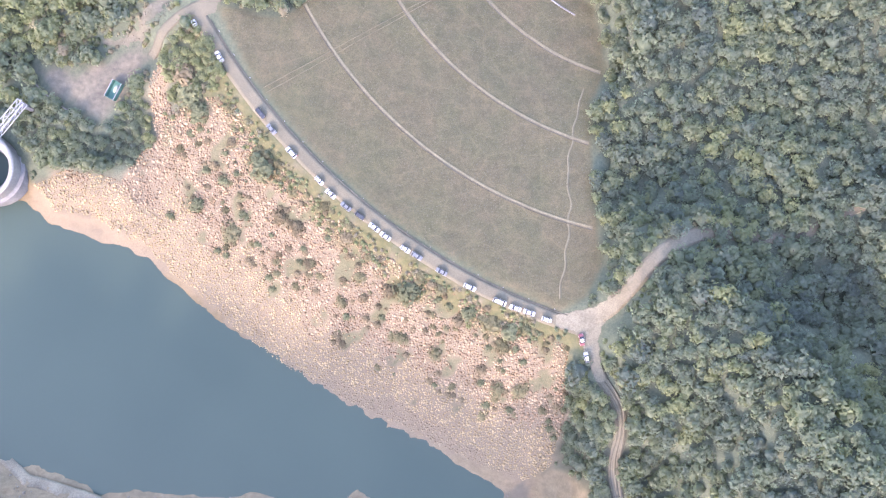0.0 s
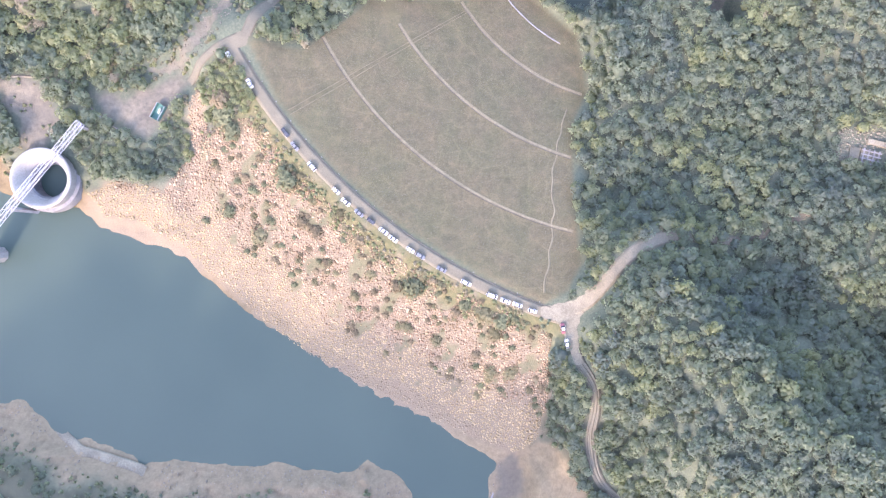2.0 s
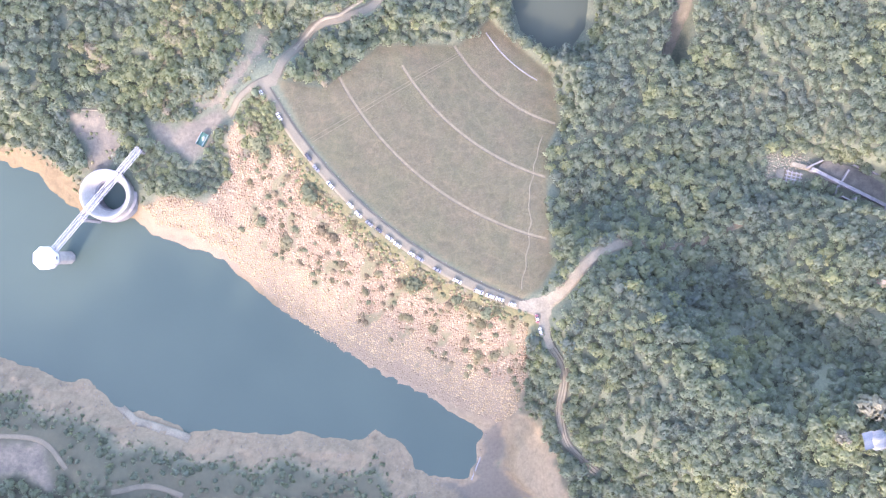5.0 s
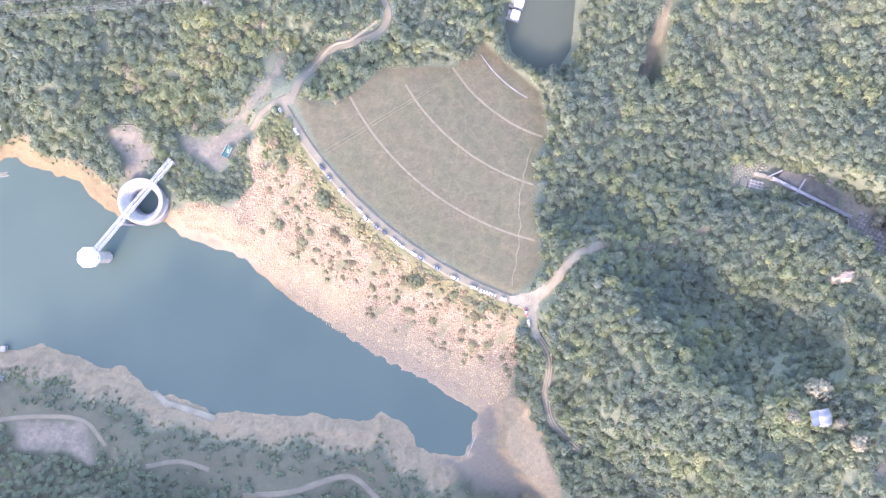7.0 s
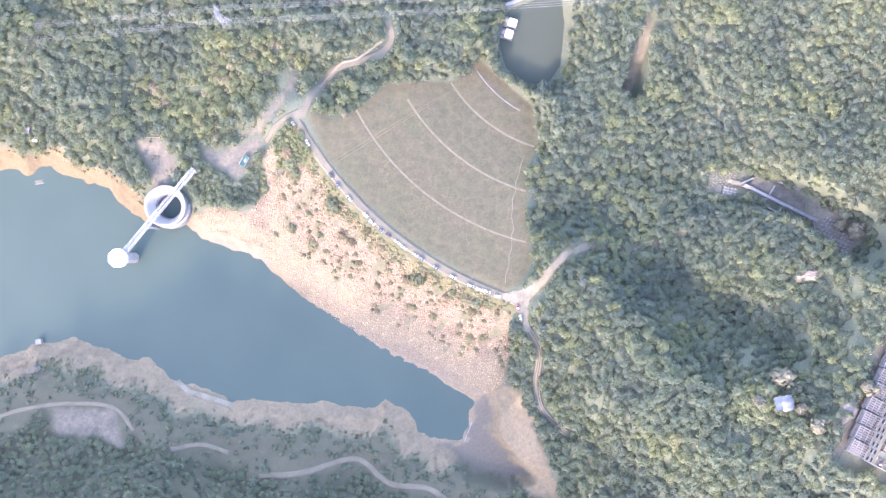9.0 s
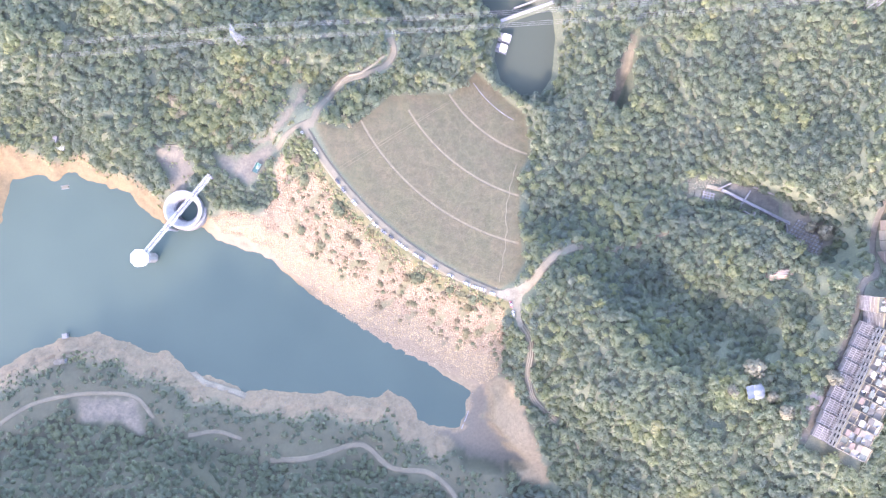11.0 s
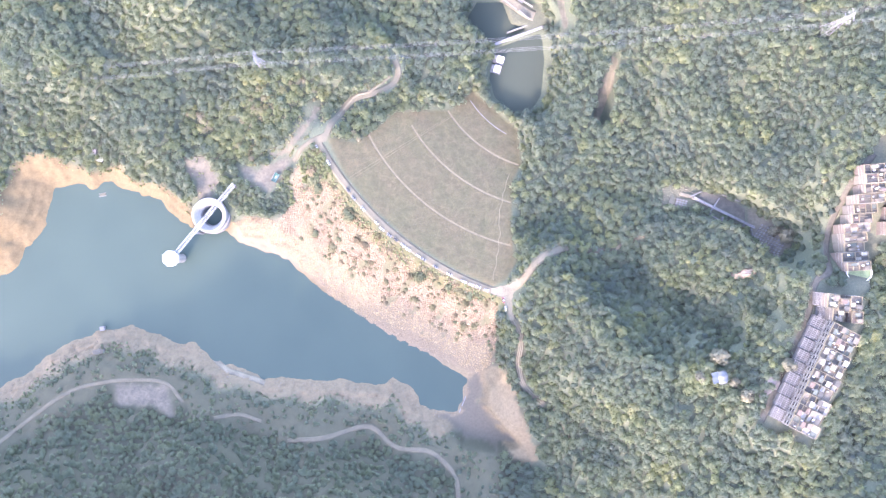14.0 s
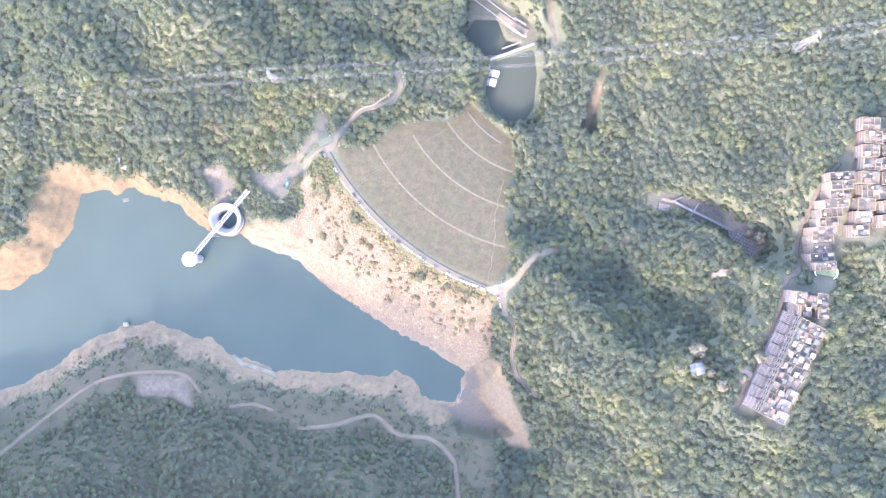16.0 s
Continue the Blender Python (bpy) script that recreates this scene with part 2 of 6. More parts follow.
ROADS = {
    "right": (6.0, [(40, -31), (52, -26), (60, -17), (67, -8), (76, -1), (89, 4)]),
    "right_woods": (4.0, [(89, 4), (105, 3), (118, 2), (130, 3), (146, 11), (158, 16)]),
    "south": (5.5, [(44, -31), (46.5, -42), (50, -52), (55, -61), (56, -72), (54.5, -86), (57, -100), (64, -110), (75, -119)]),
    "west": (4.5, [(-100, 93), (-109, 89), (-117, 83), (-125, 74)]),
    "north": (5.0, [(-97.5, 93.5), (-95.5, 98), (-94, 102), (-86, 114), (-78, 124), (-60, 129), (-47, 136), (-41, 146), (-44, 156)]),
    "farbank": (4.0, [(-400, -196), (-356, -151), (-329, -128), (-302, -110), (-276, -103), (-249, -101), (-226, -104), (-213, -119)]),
    "farbank_mid": (4.5, [(-187, -131), (-169, -129), (-151, -135)]),
    "farbank_low": (5.5, [(-129, -149), (-97, -146), (-70, -139.5), (-59, -142), (-43, -155), (-16, -158), (2, -174), (7, -188), (10, -230)]),
    "pond_side": (4.5, [(86, 236), (92, 210), (96, 186)]),
    "clearing_strip": (5.0, [(136, 160), (130, 137), (125, 112)]),
    "village": (5.5, [(219, -118), (227, -104), (236, -86), (246, -66), (256, -46), (264, -20), (276, -12), (284, 14), (290, 50), (306, 72)]),
}
HILLS_EAST = [(88, -32, 34), (100, -43, 40), (112, -55, 47), (132, -75, 50), (150, -85, 55), (113, -71, 49), (102, -87, 44), (84, -68, 29), (119, 29, 5), (93, 65, -7), (160, -115, 54), (188, -86, 58), (230, -115, 72), (275, -30, 62), (262, -75, 66),
              (221, -16, 30), (180, 45, 7), (252, 10, 24), (207, 124, 17), (276, 165, 34), (128, 113, -15), (92, -138, 20), (70, -115, 17), (300, 60, 60),
              (320, 100, 60), (380, 0, 76), (380, -150, 92), (120, -180, 34), (200, -180, 62), (300, -200, 84), (130, -8, 11), (180, -40, 12), (150, -25, 9), (122, -22, 15), (152, -50, 24), (168, -66, 36), (207, -54, 25), (240, -36, 32), (122, -92, 47), (250, 100, 24)]
HILLS_EAST += [(240, -50, 50), (232, -64, 53), (222, -84, 57), (248, -30, 44), (210, -105, 60), (350, 180, 48), (220, 220, 26), (110, 220, -10), (66, -85, 18), (150, 60, -2)]
HILLS_NORTH = [(-145, 144, 24), (-194, 94, 13), (-90, 122, 6), (-115, 112, 17), (-160, 64, 11.5), (-284, 78, 9), (-240, 110, 28), (-300, 150, 46),
               (-380, 120, 34), (-366, 34, 24), (-345, 62, 20), (-400, 62, 5), (-205, 205, 58), (-60, 195, 2), (-20, 185, -14), (-100, 150, 25), (-130, 195, 14), (-70, 165, 18), (-30, 135, 2), (5, 160, -12), (-110, 225, 4), (10, 230, -8),
               (-425, 10, 3), (30, 150, -18), (-60, 150, 14), (-103, 88, 18), (60, 100, -18), (66, 40, 0), (-140, 30, 9), (-195, 45, 8)]
HILLS_NORTH += [(-165, 40, 10), (-150, 18, 7)]
HILLS_SOUTH = [(-223, -109, 12), (-275, -102, 13), (-330, -128, 15), (-62, -146, 7), (-150, -132, 9), (0, -172, 10), (-200, -185, 42), (-80, -210, 46),
               (-320, -200, 52), (-420, -210, 58), (40, -200, 20), (-100, -270, 96), (-300, -290, 120), (60, -240, 30), (60, -160, 9)]


# ---- the lie of the land ----
def edge_distance(x, y, outline, closed=True):
    """Distance to an outline, negative inside it where it is closed."""
    pts = np.array(outline, float)
    ends = np.roll(pts, -1, 0) if closed else pts[1:]
    best, inside = np.full(x.shape, 1e18), np.zeros(x.shape, bool)
    for (ax, ay), (bx, by) in zip(pts, ends):
        dx, dy = bx - ax, by - ay
        k = np.clip(((x - ax) * dx + (y - ay) * dy) / (dx * dx + dy * dy + 1e-9), 0, 1)
        best = np.minimum(best, (x - ax - k * dx) ** 2 + (y - ay - k * dy) ** 2)
        if closed and ay != by:
            inside ^= ((ay > y) != (by > y)) & (x < ax + (y - ay) * dx / dy)
    best = np.sqrt(best)
    return np.where(inside, -best, best) if closed else best


def step(a, b, v):
    k = np.clip((v - a) / (b - a), 0, 1)
    return k * k * (3 - 2 * k)


def waves(x, y, size, seed, octaves=4):
    """Smooth noise about 0, from turned sine sums."""
    r = np.random.default_rng(seed)
    out, amp = np.zeros(np.shape(x)), 1.0
    for o in range(octaves):
        for _ in range(4):
            a, p, q = r.uniform(0, 2 * np.pi, 3)
            k = 2 * np.pi / size * 2 ** o * r.uniform(0.7, 1.3)
            out = out + amp * 0.35 * np.sin(k * (x * np.cos(a) + y * np.sin(a)) + p + 1.3 * np.sin(k * 0.6 * (y * np.cos(a) - x * np.sin(a)) + q))
        amp *= 0.5
    return out


def smooth_line(pts, gap):
    """A line through the points, rounded, with steps of about gap metres."""
    p = np.array([2 * np.array(pts[0]) - pts[1], *pts, 2 * np.array(pts[-1]) - pts[-2]], float)
    out = []
    for a, b, c, d in zip(p, p[1:], p[2:], p[3:]):
        n = max(2, int(np.linalg.norm(c - b) / gap))
        for k in np.arange(n) / n:
            out.append(0.5 * (2 * b + (c - a) * k + (2 * a - 5 * b + 4 * c - d) * k ** 2 + (3 * b - a - 3 * c + d) * k ** 3))
    return np.array([*out, p[-2]])


def dam_profile(r, ang):
    radii = [0, 62, 84, 86, 105.8, 108.2, 139, 141.4, 173.2, 175.6, 205.6, 214.4, 278, 330]
    level = [-23, -22, -15.5, -15.3, -9.6, -9.4, 0.6, 0.8, 10.2, 10.4, 19.0, 19.0, 0.0, -14]
    toe = np.interp(ang, [-160, -140, -128, -112, -104], [318, 292, 279, 279, 296])
    return np.interp(np.where(r > 214.4, 214.4 + (r - 214.4) * 63.6 / (toe - 214.4), r), radii, level)


def land(x, y):
    """Height of the bare ground."""
    ctl = np.array(HILLS_EAST + HILLS_NORTH + HILLS_SOUTH, float)
    num, den = np.zeros(x.shape), np.zeros(x.shape)
    for cx, cy, cz in ctl:
        w = 1 / ((x - cx) ** 2 + (y - cy) ** 2 + 150.0) ** 1.6
        num, den = num + w * cz, den + w
    h = num / den + waves(x, y, 60, 3) * 1.6
    crest_z = np.interp(x, [-760, -600, -452, -402, -355, -273, -180, -101, -49, 7, 39, 110], [80, 115, 149, 173, 187, 189, 177, 164, 140, 110, 85, 40]) + 10 * waves(x, y, 70, 17, 3)
    south = crest_z - np.where(y > -330, 1.22 * (y + 330), 0.45 * (-330 - y)) + 6 * waves(x, y, 45, 18, 2)
    h = np.where(y < -180, np.maximum(h, south), h)  # the high ridge that keeps the far bank in shade
    far = np.hypot(x, y)
    h = h + step(420, 1500, far) * (60 + 60 * waves(x, y, 700, 5, 2))
    ws = edge_distance(x, y, SHORE) + waves(x, y, 22, 11, 3) * 1.6
    bank = np.where(ws > 0, 0.42 * ws, 0.3 * ws)
    rib = (1 - np.abs(waves(x, y, 13, 23, 3))) * step(2.5, 8, edge_distance(x, y, RAMP, False))
    bank = bank + np.where(ws > 0, (np.where(y > -58, 0.8, 2.1) * rib + 0.6 * np.sin(bank * 2.6 + waves(x, y, 30, 24, 2))) * step(0, 5, ws) * (1 - step(14, 30, ws)) * np.where(x > -120, (y < -92) * 1.0, 1.0), 0)
    h = np.where(ws > 0, bank + (np.maximum(h, 2.0) - bank) * step(4, 46, ws), np.maximum(bank, -14))
    mud = edge_distance(x, y, MUD)
    h = h + (0.35 - h) * (1 - step(-2, 6, mud)) * (ws > -1)
    r = np.hypot(x - O[0], y - O[1])
    dam = np.minimum(edge_distance(x, y, GRASS), edge_distance(x, y, FACE))
    ang = np.degrees(np.arctan2(y - O[1], x - O[0]))
    crest = np.maximum(np.abs(r - 210.4) - 5, 0) + 3 * np.maximum(np.abs(ang + 130) - 27.5, 0)
    dam = np.minimum(dam, crest)
    h = h + (dam_profile(r, ang) + waves(x, y, 18, 9, 3) * 0.22 * (r < 206) + waves(x, y, 9, 10, 3) * 0.3 * (r > 216) - h) * (1 - step(0, 14, dam))
    pd = edge_distance(x, y, POND_EDGE)
    h = np.where(pd < 0, np.maximum(-22.6 + 0.8 * pd, -26), np.minimum(h, np.maximum(-22.4 + 1.3 * pd, -22.4) + 0 * h) * (pd < 18) + h * (pd >= 18))
    for width, pts in ROADS.values():
        line = smooth_line(pts, 6.0)
        near = edge_distance(x, y, line, False)
        rows = near < width / 2 + 8
        if rows.any():
            d2 = (x[rows][:, None] - line[:, 0]) ** 2 + (y[rows][:, None] - line[:, 1]) ** 2
            w = np.exp(-d2 / 60.0)
            level = (w * ROAD_LEVEL(line, pts)).sum(1) / (w.sum(1) + 1e-12)
            h[rows] = h[rows] + (level - h[rows]) * (1 - step(width / 2 + 0.5, width / 2 + 7, near[rows]))
    h = h + (np.interp(x, [170, 195, 240, 268], [9, 7.5, 10, 21]) - h) * (1 - step(0, 8, edge_distance(x, y, OUTFALL)))
    low = edge_distance(x, y, LOWER)
    h = h + (-21.5 - h) * (1 - step(0, 8, edge_distance(x, y, WORKS)))
    h = h + (-26.5 - h) * (1 - step(-1, 1.5, low))
    for outline in (CLEARING, VILLAGE_S, PAD_SOUTH):
        d = edge_distance(x, y, outline)
        level = {-174: 11.6, 258: None, -268: 13.0}[outline[0][0]]
        if level is None:
            level = 64 + (-75 - y) * 0.10
        h = h + (level - h) * (1 - step(0, 22 if outline is VILLAGE_S else 9, d))
    h = np.where(np.hypot(x + 192.3, y - 30.8) < 11.3, np.minimum(h, -20.0), h)
    return h


LEVELS = {}


def ROAD_LEVEL(line, pts):
    """Heights along a road: the hills' heights there, evened out."""
    key = tuple(pts[0])
    if key not in LEVELS:
        ctl = np.array(HILLS_EAST + HILLS_NORTH + HILLS_SOUTH, float)
        w = 1 / ((line[:, :1] - ctl[:, 0]) ** 2 + (line[:, 1:] - ctl[:, 1]) ** 2 + 150.0) ** 1.6
        z = (w * ctl[:, 2]).sum(1) / w.sum(1)
        k = 1 - step(6, 40, np.hypot(line[:, 0] - 44, line[:, 1] + 31))
        k2 = 1 - step(3, 25, np.hypot(line[:, 0] + 100, line[:, 1] - 93))
        z = z + (19.0 - z) * np.maximum(k, k2)
        LEVELS[key] = z
    return LEVELS[key]


def axis_steps(lo, hi, fine, reach):
    mid = np.arange(lo, hi + 1e-6, fine)
    out, s = [], fine
    while (out[-1] if out else 0) < reach:
        s *= 1.25
        out.append((out[-1] if out else 0) + s)
    out = np.array(out)
    return np.r_[lo - out[::-1], mid, hi + out]


GX, GY = axis_steps(-440, 400, 2.0, 3200), axis_steps(-270, 270, 2.0, 3200)
XX, YY = np.meshgrid(GX, GY)
ZZ = land(XX, YY)


def ground_at(x, y):
    """Height of the ground sheet, between its grid points."""
    x, y = np.asarray(x, float), np.asarray(y, float)
    i, j = np.clip(np.searchsorted(GX, x) - 1, 0, len(GX) - 2), np.clip(np.searchsorted(GY, y) - 1, 0, len(GY) - 2)
    u, v = (x - GX[i]) / (GX[i + 1] - GX[i]), (y - GY[j]) / (GY[j + 1] - GY[j])
    return (ZZ[j, i] * (1 - u) + ZZ[j, i + 1] * u) * (1 - v) + (ZZ[j + 1, i] * (1 - u) + ZZ[j + 1, i + 1] * u) * v


def shore_band(x, y):
    """How far the bare bank reaches up from the water."""
    band = 11 + 3.5 * waves(x, y, 40, 21, 3)
    band = band + 16 * step(-300, -335, x) * step(-60, -20, y)
    return band + 4 * step(-40, -70, y) * step(30, -10, x)


WS = edge_distance(XX, YY, SHORE)
mask = {}
mask["grass"] = 1 - step(-1, 1.5, edge_distance(XX, YY, GRASS))
mask["bank"] = (1 - step(-3, 3, WS - shore_band(XX, YY))) * (np.abs(XX) < 700)
mask["bank"] = np.maximum(mask["bank"], 1 - step(-1, 2, edge_distance(XX, YY, SAND_EAST) + 2.5 * waves(XX, YY, 14, 14, 3)))
mask["rock"] = 1 - step(-3, 3, np.minimum(edge_distance(XX, YY, RIPRAP), edge_distance(XX, YY, STRIP)) + waves(XX, YY, 14, 5, 3) * 2)
mask["earth"] = 1 - step(-3, 1, np.minimum.reduce([edge_distance(XX, YY, o) for o in (CLEARING, SCAR_WEST, PAD_SOUTH)]) + waves(XX, YY, 14, 6, 3) * 1.5)
mask["earth"] = np.maximum(mask["earth"], 0.3 * (1 - step(-3, 3, np.minimum.reduce([edge_distance(XX, YY, o) for o in (VILLAGE_S, VILLAGE_N, OUTFALL, WORKS)]))))
mask["earth"] = np.maximum(mask["earth"], 0.9 * (1 - step(-2, 2, edge_distance(XX, YY, OUTFALL))) * (XX > 238))
mask["meadow"] = (YY < -60) * (XX < 60) * (XX > -520) * step(2, 9, WS - shore_band(XX, YY) * 0.8)
mask["mud"] = 1 - step(-1, 1, edge_distance(XX, YY, MUD) + waves(XX, YY, 16, 8, 4) * 3.0)
mask["warm"] = np.maximum(step(-60, -40, YY), 0.25 * (1 - step(-2, 3, edge_distance(XX, YY, SAND_EAST))))
rr = np.hypot(XX - O[0], YY - O[1])
aa = np.degrees(np.arctan2(YY - O[1], XX - O[0]))
mask["scrub"] = (1 - step(-2, 1, edge_distance(XX, YY, RIPRAP))) * step(-0.05, 0.12, waves(XX, YY, 22, 101, 4) - np.interp(rr, [214, 222, 236, 258, 275], [-0.15, 0.25, 0.42, 0.75, 2.0]))
mask["straw"] = 0.85 * (1 - step(2, 10, np.abs(rr - 217.5) + waves(XX, YY, 12, 31, 3) * 4)) * (np.abs(aa + 129) < 27) * (rr > 212)

GROUND = material("ground", (0.06, 0.06, 0.04), 0.95, 0.0, 0.2)
_n1, _n2, _n3 = noise_of(GROUND, 0.05, 4.0), noise_of(GROUND, 0.5, 6.0, 0.7), noise_of(GROUND, 2.5, 5.0, 0.7)
_c = ramp_of(GROUND, noise_of(GROUND, 0.9, 6.0, 0.75), [(0.35, (0.042, 0.052, 0.036)), (0.5, (0.062, 0.072, 0.048)), (0.65, (0.086, 0.094, 0.062))])
_meadow = ramp_of(GROUND, _n2, [(0.3, (0.042, 0.044, 0.029)), (0.7, (0.058, 0.059, 0.039))])
_c = mixed(GROUND, attribute_of(GROUND, "meadow"), _c, _meadow)
_earth = ramp_of(GROUND, _n2, [(0.3, (0.063, 0.058, 0.046)), (0.7, (0.115, 0.105, 0.080))])
_earth = mixed(GROUND, 1.0, _earth, ramp_of(GROUND, noise_of(GROUND, 0.13, 5.0, 0.65), [(0.36, (0.78, 0.78, 0.80)), (0.5, (0.97, 0.96, 0.95)), (0.64, (1.15, 1.12, 1.06))]), "MULTIPLY")
_c = mixed(GROUND, attribute_of(GROUND, "earth"), _c, _earth)
_warm = ramp_of(GROUND, _n2, [(0.3, (0.083, 0.063, 0.035)), (0.7, (0.116, 0.089, 0.049))])
_cool = ramp_of(GROUND, _n2, [(0.3, (0.102, 0.082, 0.051)), (0.7, (0.147, 0.118, 0.075))])
_place = GROUND.node_tree.nodes.new("ShaderNodeNewGeometry")
_xyz = GROUND.node_tree.nodes.new("ShaderNodeSeparateXYZ")
link(GROUND, _place.outputs["Position"], _xyz.inputs[0])
_lines = GROUND.node_tree.nodes.new("ShaderNodeCombineXYZ")  # old waterlines: bands that follow the height
_lift = GROUND.node_tree.nodes.new("ShaderNodeMath")
_lift.operation = "MULTIPLY_ADD"
link(GROUND, _n1, _lift.inputs[0])
_lift.inputs[1].default_value = 1.6
link(GROUND, _xyz.outputs["Z"], _lift.inputs[2])
link(GROUND, _lift.outputs[0], _lines.inputs["Z"])
_strata = GROUND.node_tree.nodes.new("ShaderNodeTexNoise")
_strata.inputs["Scale"].default_value, _strata.inputs["Detail"].default_value = 3.4, 5.0
link(GROUND, _lines.outputs[0], _strata.inputs["Vector"])
_band = ramp_of(GROUND, _strata.outputs["Fac"], [(0.36, (0.66, 0.65, 0.64)), (0.5, (0.98, 0.98, 0.98)), (0.62, (1.15, 1.15, 1.15))])
_rill = ramp_of(GROUND, noise_of(GROUND, 0.28, 6.0, 0.75), [(0.34, (0.70, 0.69, 0.68)), (0.5, (1.0, 1.0, 1.0)), (0.66, (1.14, 1.14, 1.12))])
_bare = mixed(GROUND, attribute_of(GROUND, "warm"), _cool, _warm)
_bare = mixed(GROUND, 0.55, mixed(GROUND, 0.3, _bare, _band, "MULTIPLY"), _rill, "MULTIPLY")
_c = mixed(GROUND, attribute_of(GROUND, "bank"), _c, _bare)
_rock = ramp_of(GROUND, _n3, [(0.3, (0.093, 0.073, 0.049)), (0.7, (0.165, 0.131, 0.088))])
_c = mixed(GROUND, attribute_of(GROUND, "rock"), _c, _rock)
_dry = ramp_of(GROUND, _n2, [(0.3, (0.060, 0.063, 0.035)), (0.5, (0.086, 0.080, 0.046)), (0.7, (0.108, 0.097, 0.059))])
_c = mixed(GROUND, attribute_of(GROUND, "scrub"), _c, mixed(GROUND, 0.8, _dry, ramp_of(GROUND, _n3, [(0.32, (0.7, 0.7, 0.7)), (0.68, (1.25, 1.22, 1.18))]), "MULTIPLY"))
_straw = ramp_of(GROUND, _n2, [(0.3, (0.048, 0.056, 0.022)), (0.5, (0.079, 0.073, 0.033)), (0.7, (0.116, 0.096, 0.045))])
_c = mixed(GROUND, attribute_of(GROUND, "straw"), _c, _straw)
_green = ramp_of(GROUND, _n2, [(0.25, (0.061, 0.059, 0.033)), (0.75, (0.084, 0.074, 0.043))])
_brown = ramp_of(GROUND, _n2, [(0.25, (0.066, 0.057, 0.034)), (0.75, (0.090, 0.076, 0.046))])
_turf = mixed(GROUND, ramp_of(GROUND, _n1, [(0.4, (0, 0, 0)), (0.6, (1, 1, 1))]), _green, _brown)
_turf = mixed(GROUND, 0.75, _turf, ramp_of(GROUND, _n3, [(0.32, (0.55, 0.58, 0.55)), (0.68, (1.42, 1.38, 1.35))]), "MULTIPLY")
_turf = mixed(GROUND, 0.8, _turf, ramp_of(GROUND, noise_of(GROUND, 0.22, 5.0, 0.65), [(0.35, (0.84, 0.88, 0.84)), (0.65, (1.14, 1.1, 1.1))]), "MULTIPLY")
_cell = GROUND.node_tree.nodes.new("ShaderNodeTexVoronoi")  # faint worn lines between the tufts
_cell.feature = "DISTANCE_TO_EDGE"
_cell.inputs["Scale"].default_value = 0.11
_bend = mixed(GROUND, 0.04, _place.outputs["Position"], GROUND.node_tree.nodes.new("ShaderNodeTexNoise").outputs["Color"], "LINEAR_LIGHT")
link(GROUND, _bend, _cell.inputs["Vector"])
_turf = mixed(GROUND, 0.55, _turf, ramp_of(GROUND, _cell.outputs["Distance"], [(0.0, (1.28, 1.25, 1.22)), (0.03, (1.10, 1.09, 1.08)), (0.07, (1.0, 1.0, 1.0))]), "MULTIPLY")
_c = mixed(GROUND, attribute_of(GROUND, "grass"), _c, _turf)
_c = mixed(GROUND, attribute_of(GROUND, "mud"), _c, ramp_of(GROUND, _n2, [(0.3, (0.068, 0.060, 0.044)), (0.7, (0.088, 0.078, 0.058))]))
colour_in(GROUND, _c)
relief(GROUND, _n3, 0.6, 0.3)

ny, nx = XX.shape
idx = np.arange(nx * ny).reshape(ny, nx)
quads = np.stack([idx[:-1, :-1], idx[:-1, 1:], idx[1:, 1:], idx[1:, :-1]], -1).reshape(-1, 4)
ground = new("ground", tri_mesh("ground", np.stack([XX, YY, ZZ], -1).reshape(-1, 3), quads, [GROUND], {k: v.ravel() for k, v in mask.items()}))
ground.data.polygons.foreach_set("use_smooth", [True] * len(ground.data.polygons))
tagged(ground, "wooded hills, bare sandy banks and a grassed earth dam", "ground", kind="structure")


def sheet(name, outline, z, mat, label):
    bm = bmesh.new()
    bm.faces.new([bm.verts.new((x, y, z)) for x, y in outline])
    bmesh.ops.triangulate(bm, faces=bm.faces)
    return tagged(part(name, bm, mat), label, "water", kind="structure")


lx, ly = np.meshgrid(np.r_[-1500, -1000, -700, -500, np.arange(-420, 61, 8.0)], np.r_[-500, -300, np.arange(-200, 97, 8.0)])
li = np.arange(lx.size).reshape(lx.shape)
lq = np.stack([li[:-1, :-1], li[:-1, 1:], li[1:, 1:], li[1:, :-1]], -1)
lq = lq[~((lx[1:, 1:] > -80) & (ly[:-1, :-1] > 10))]
water = new("water", tri_mesh("water", np.stack([lx, ly, 0 * lx], -1).reshape(-1, 3), lq.reshape(-1, 4), [WATER]))
tagged(water, "calm grey-green reservoir water at a low level", "water", kind="structure")
sheet("pond_water", [(30, 110), (92, 110), (92, 197.4), (30, 175.2)], -22.7, POND, "still dark water of the stilling pond")


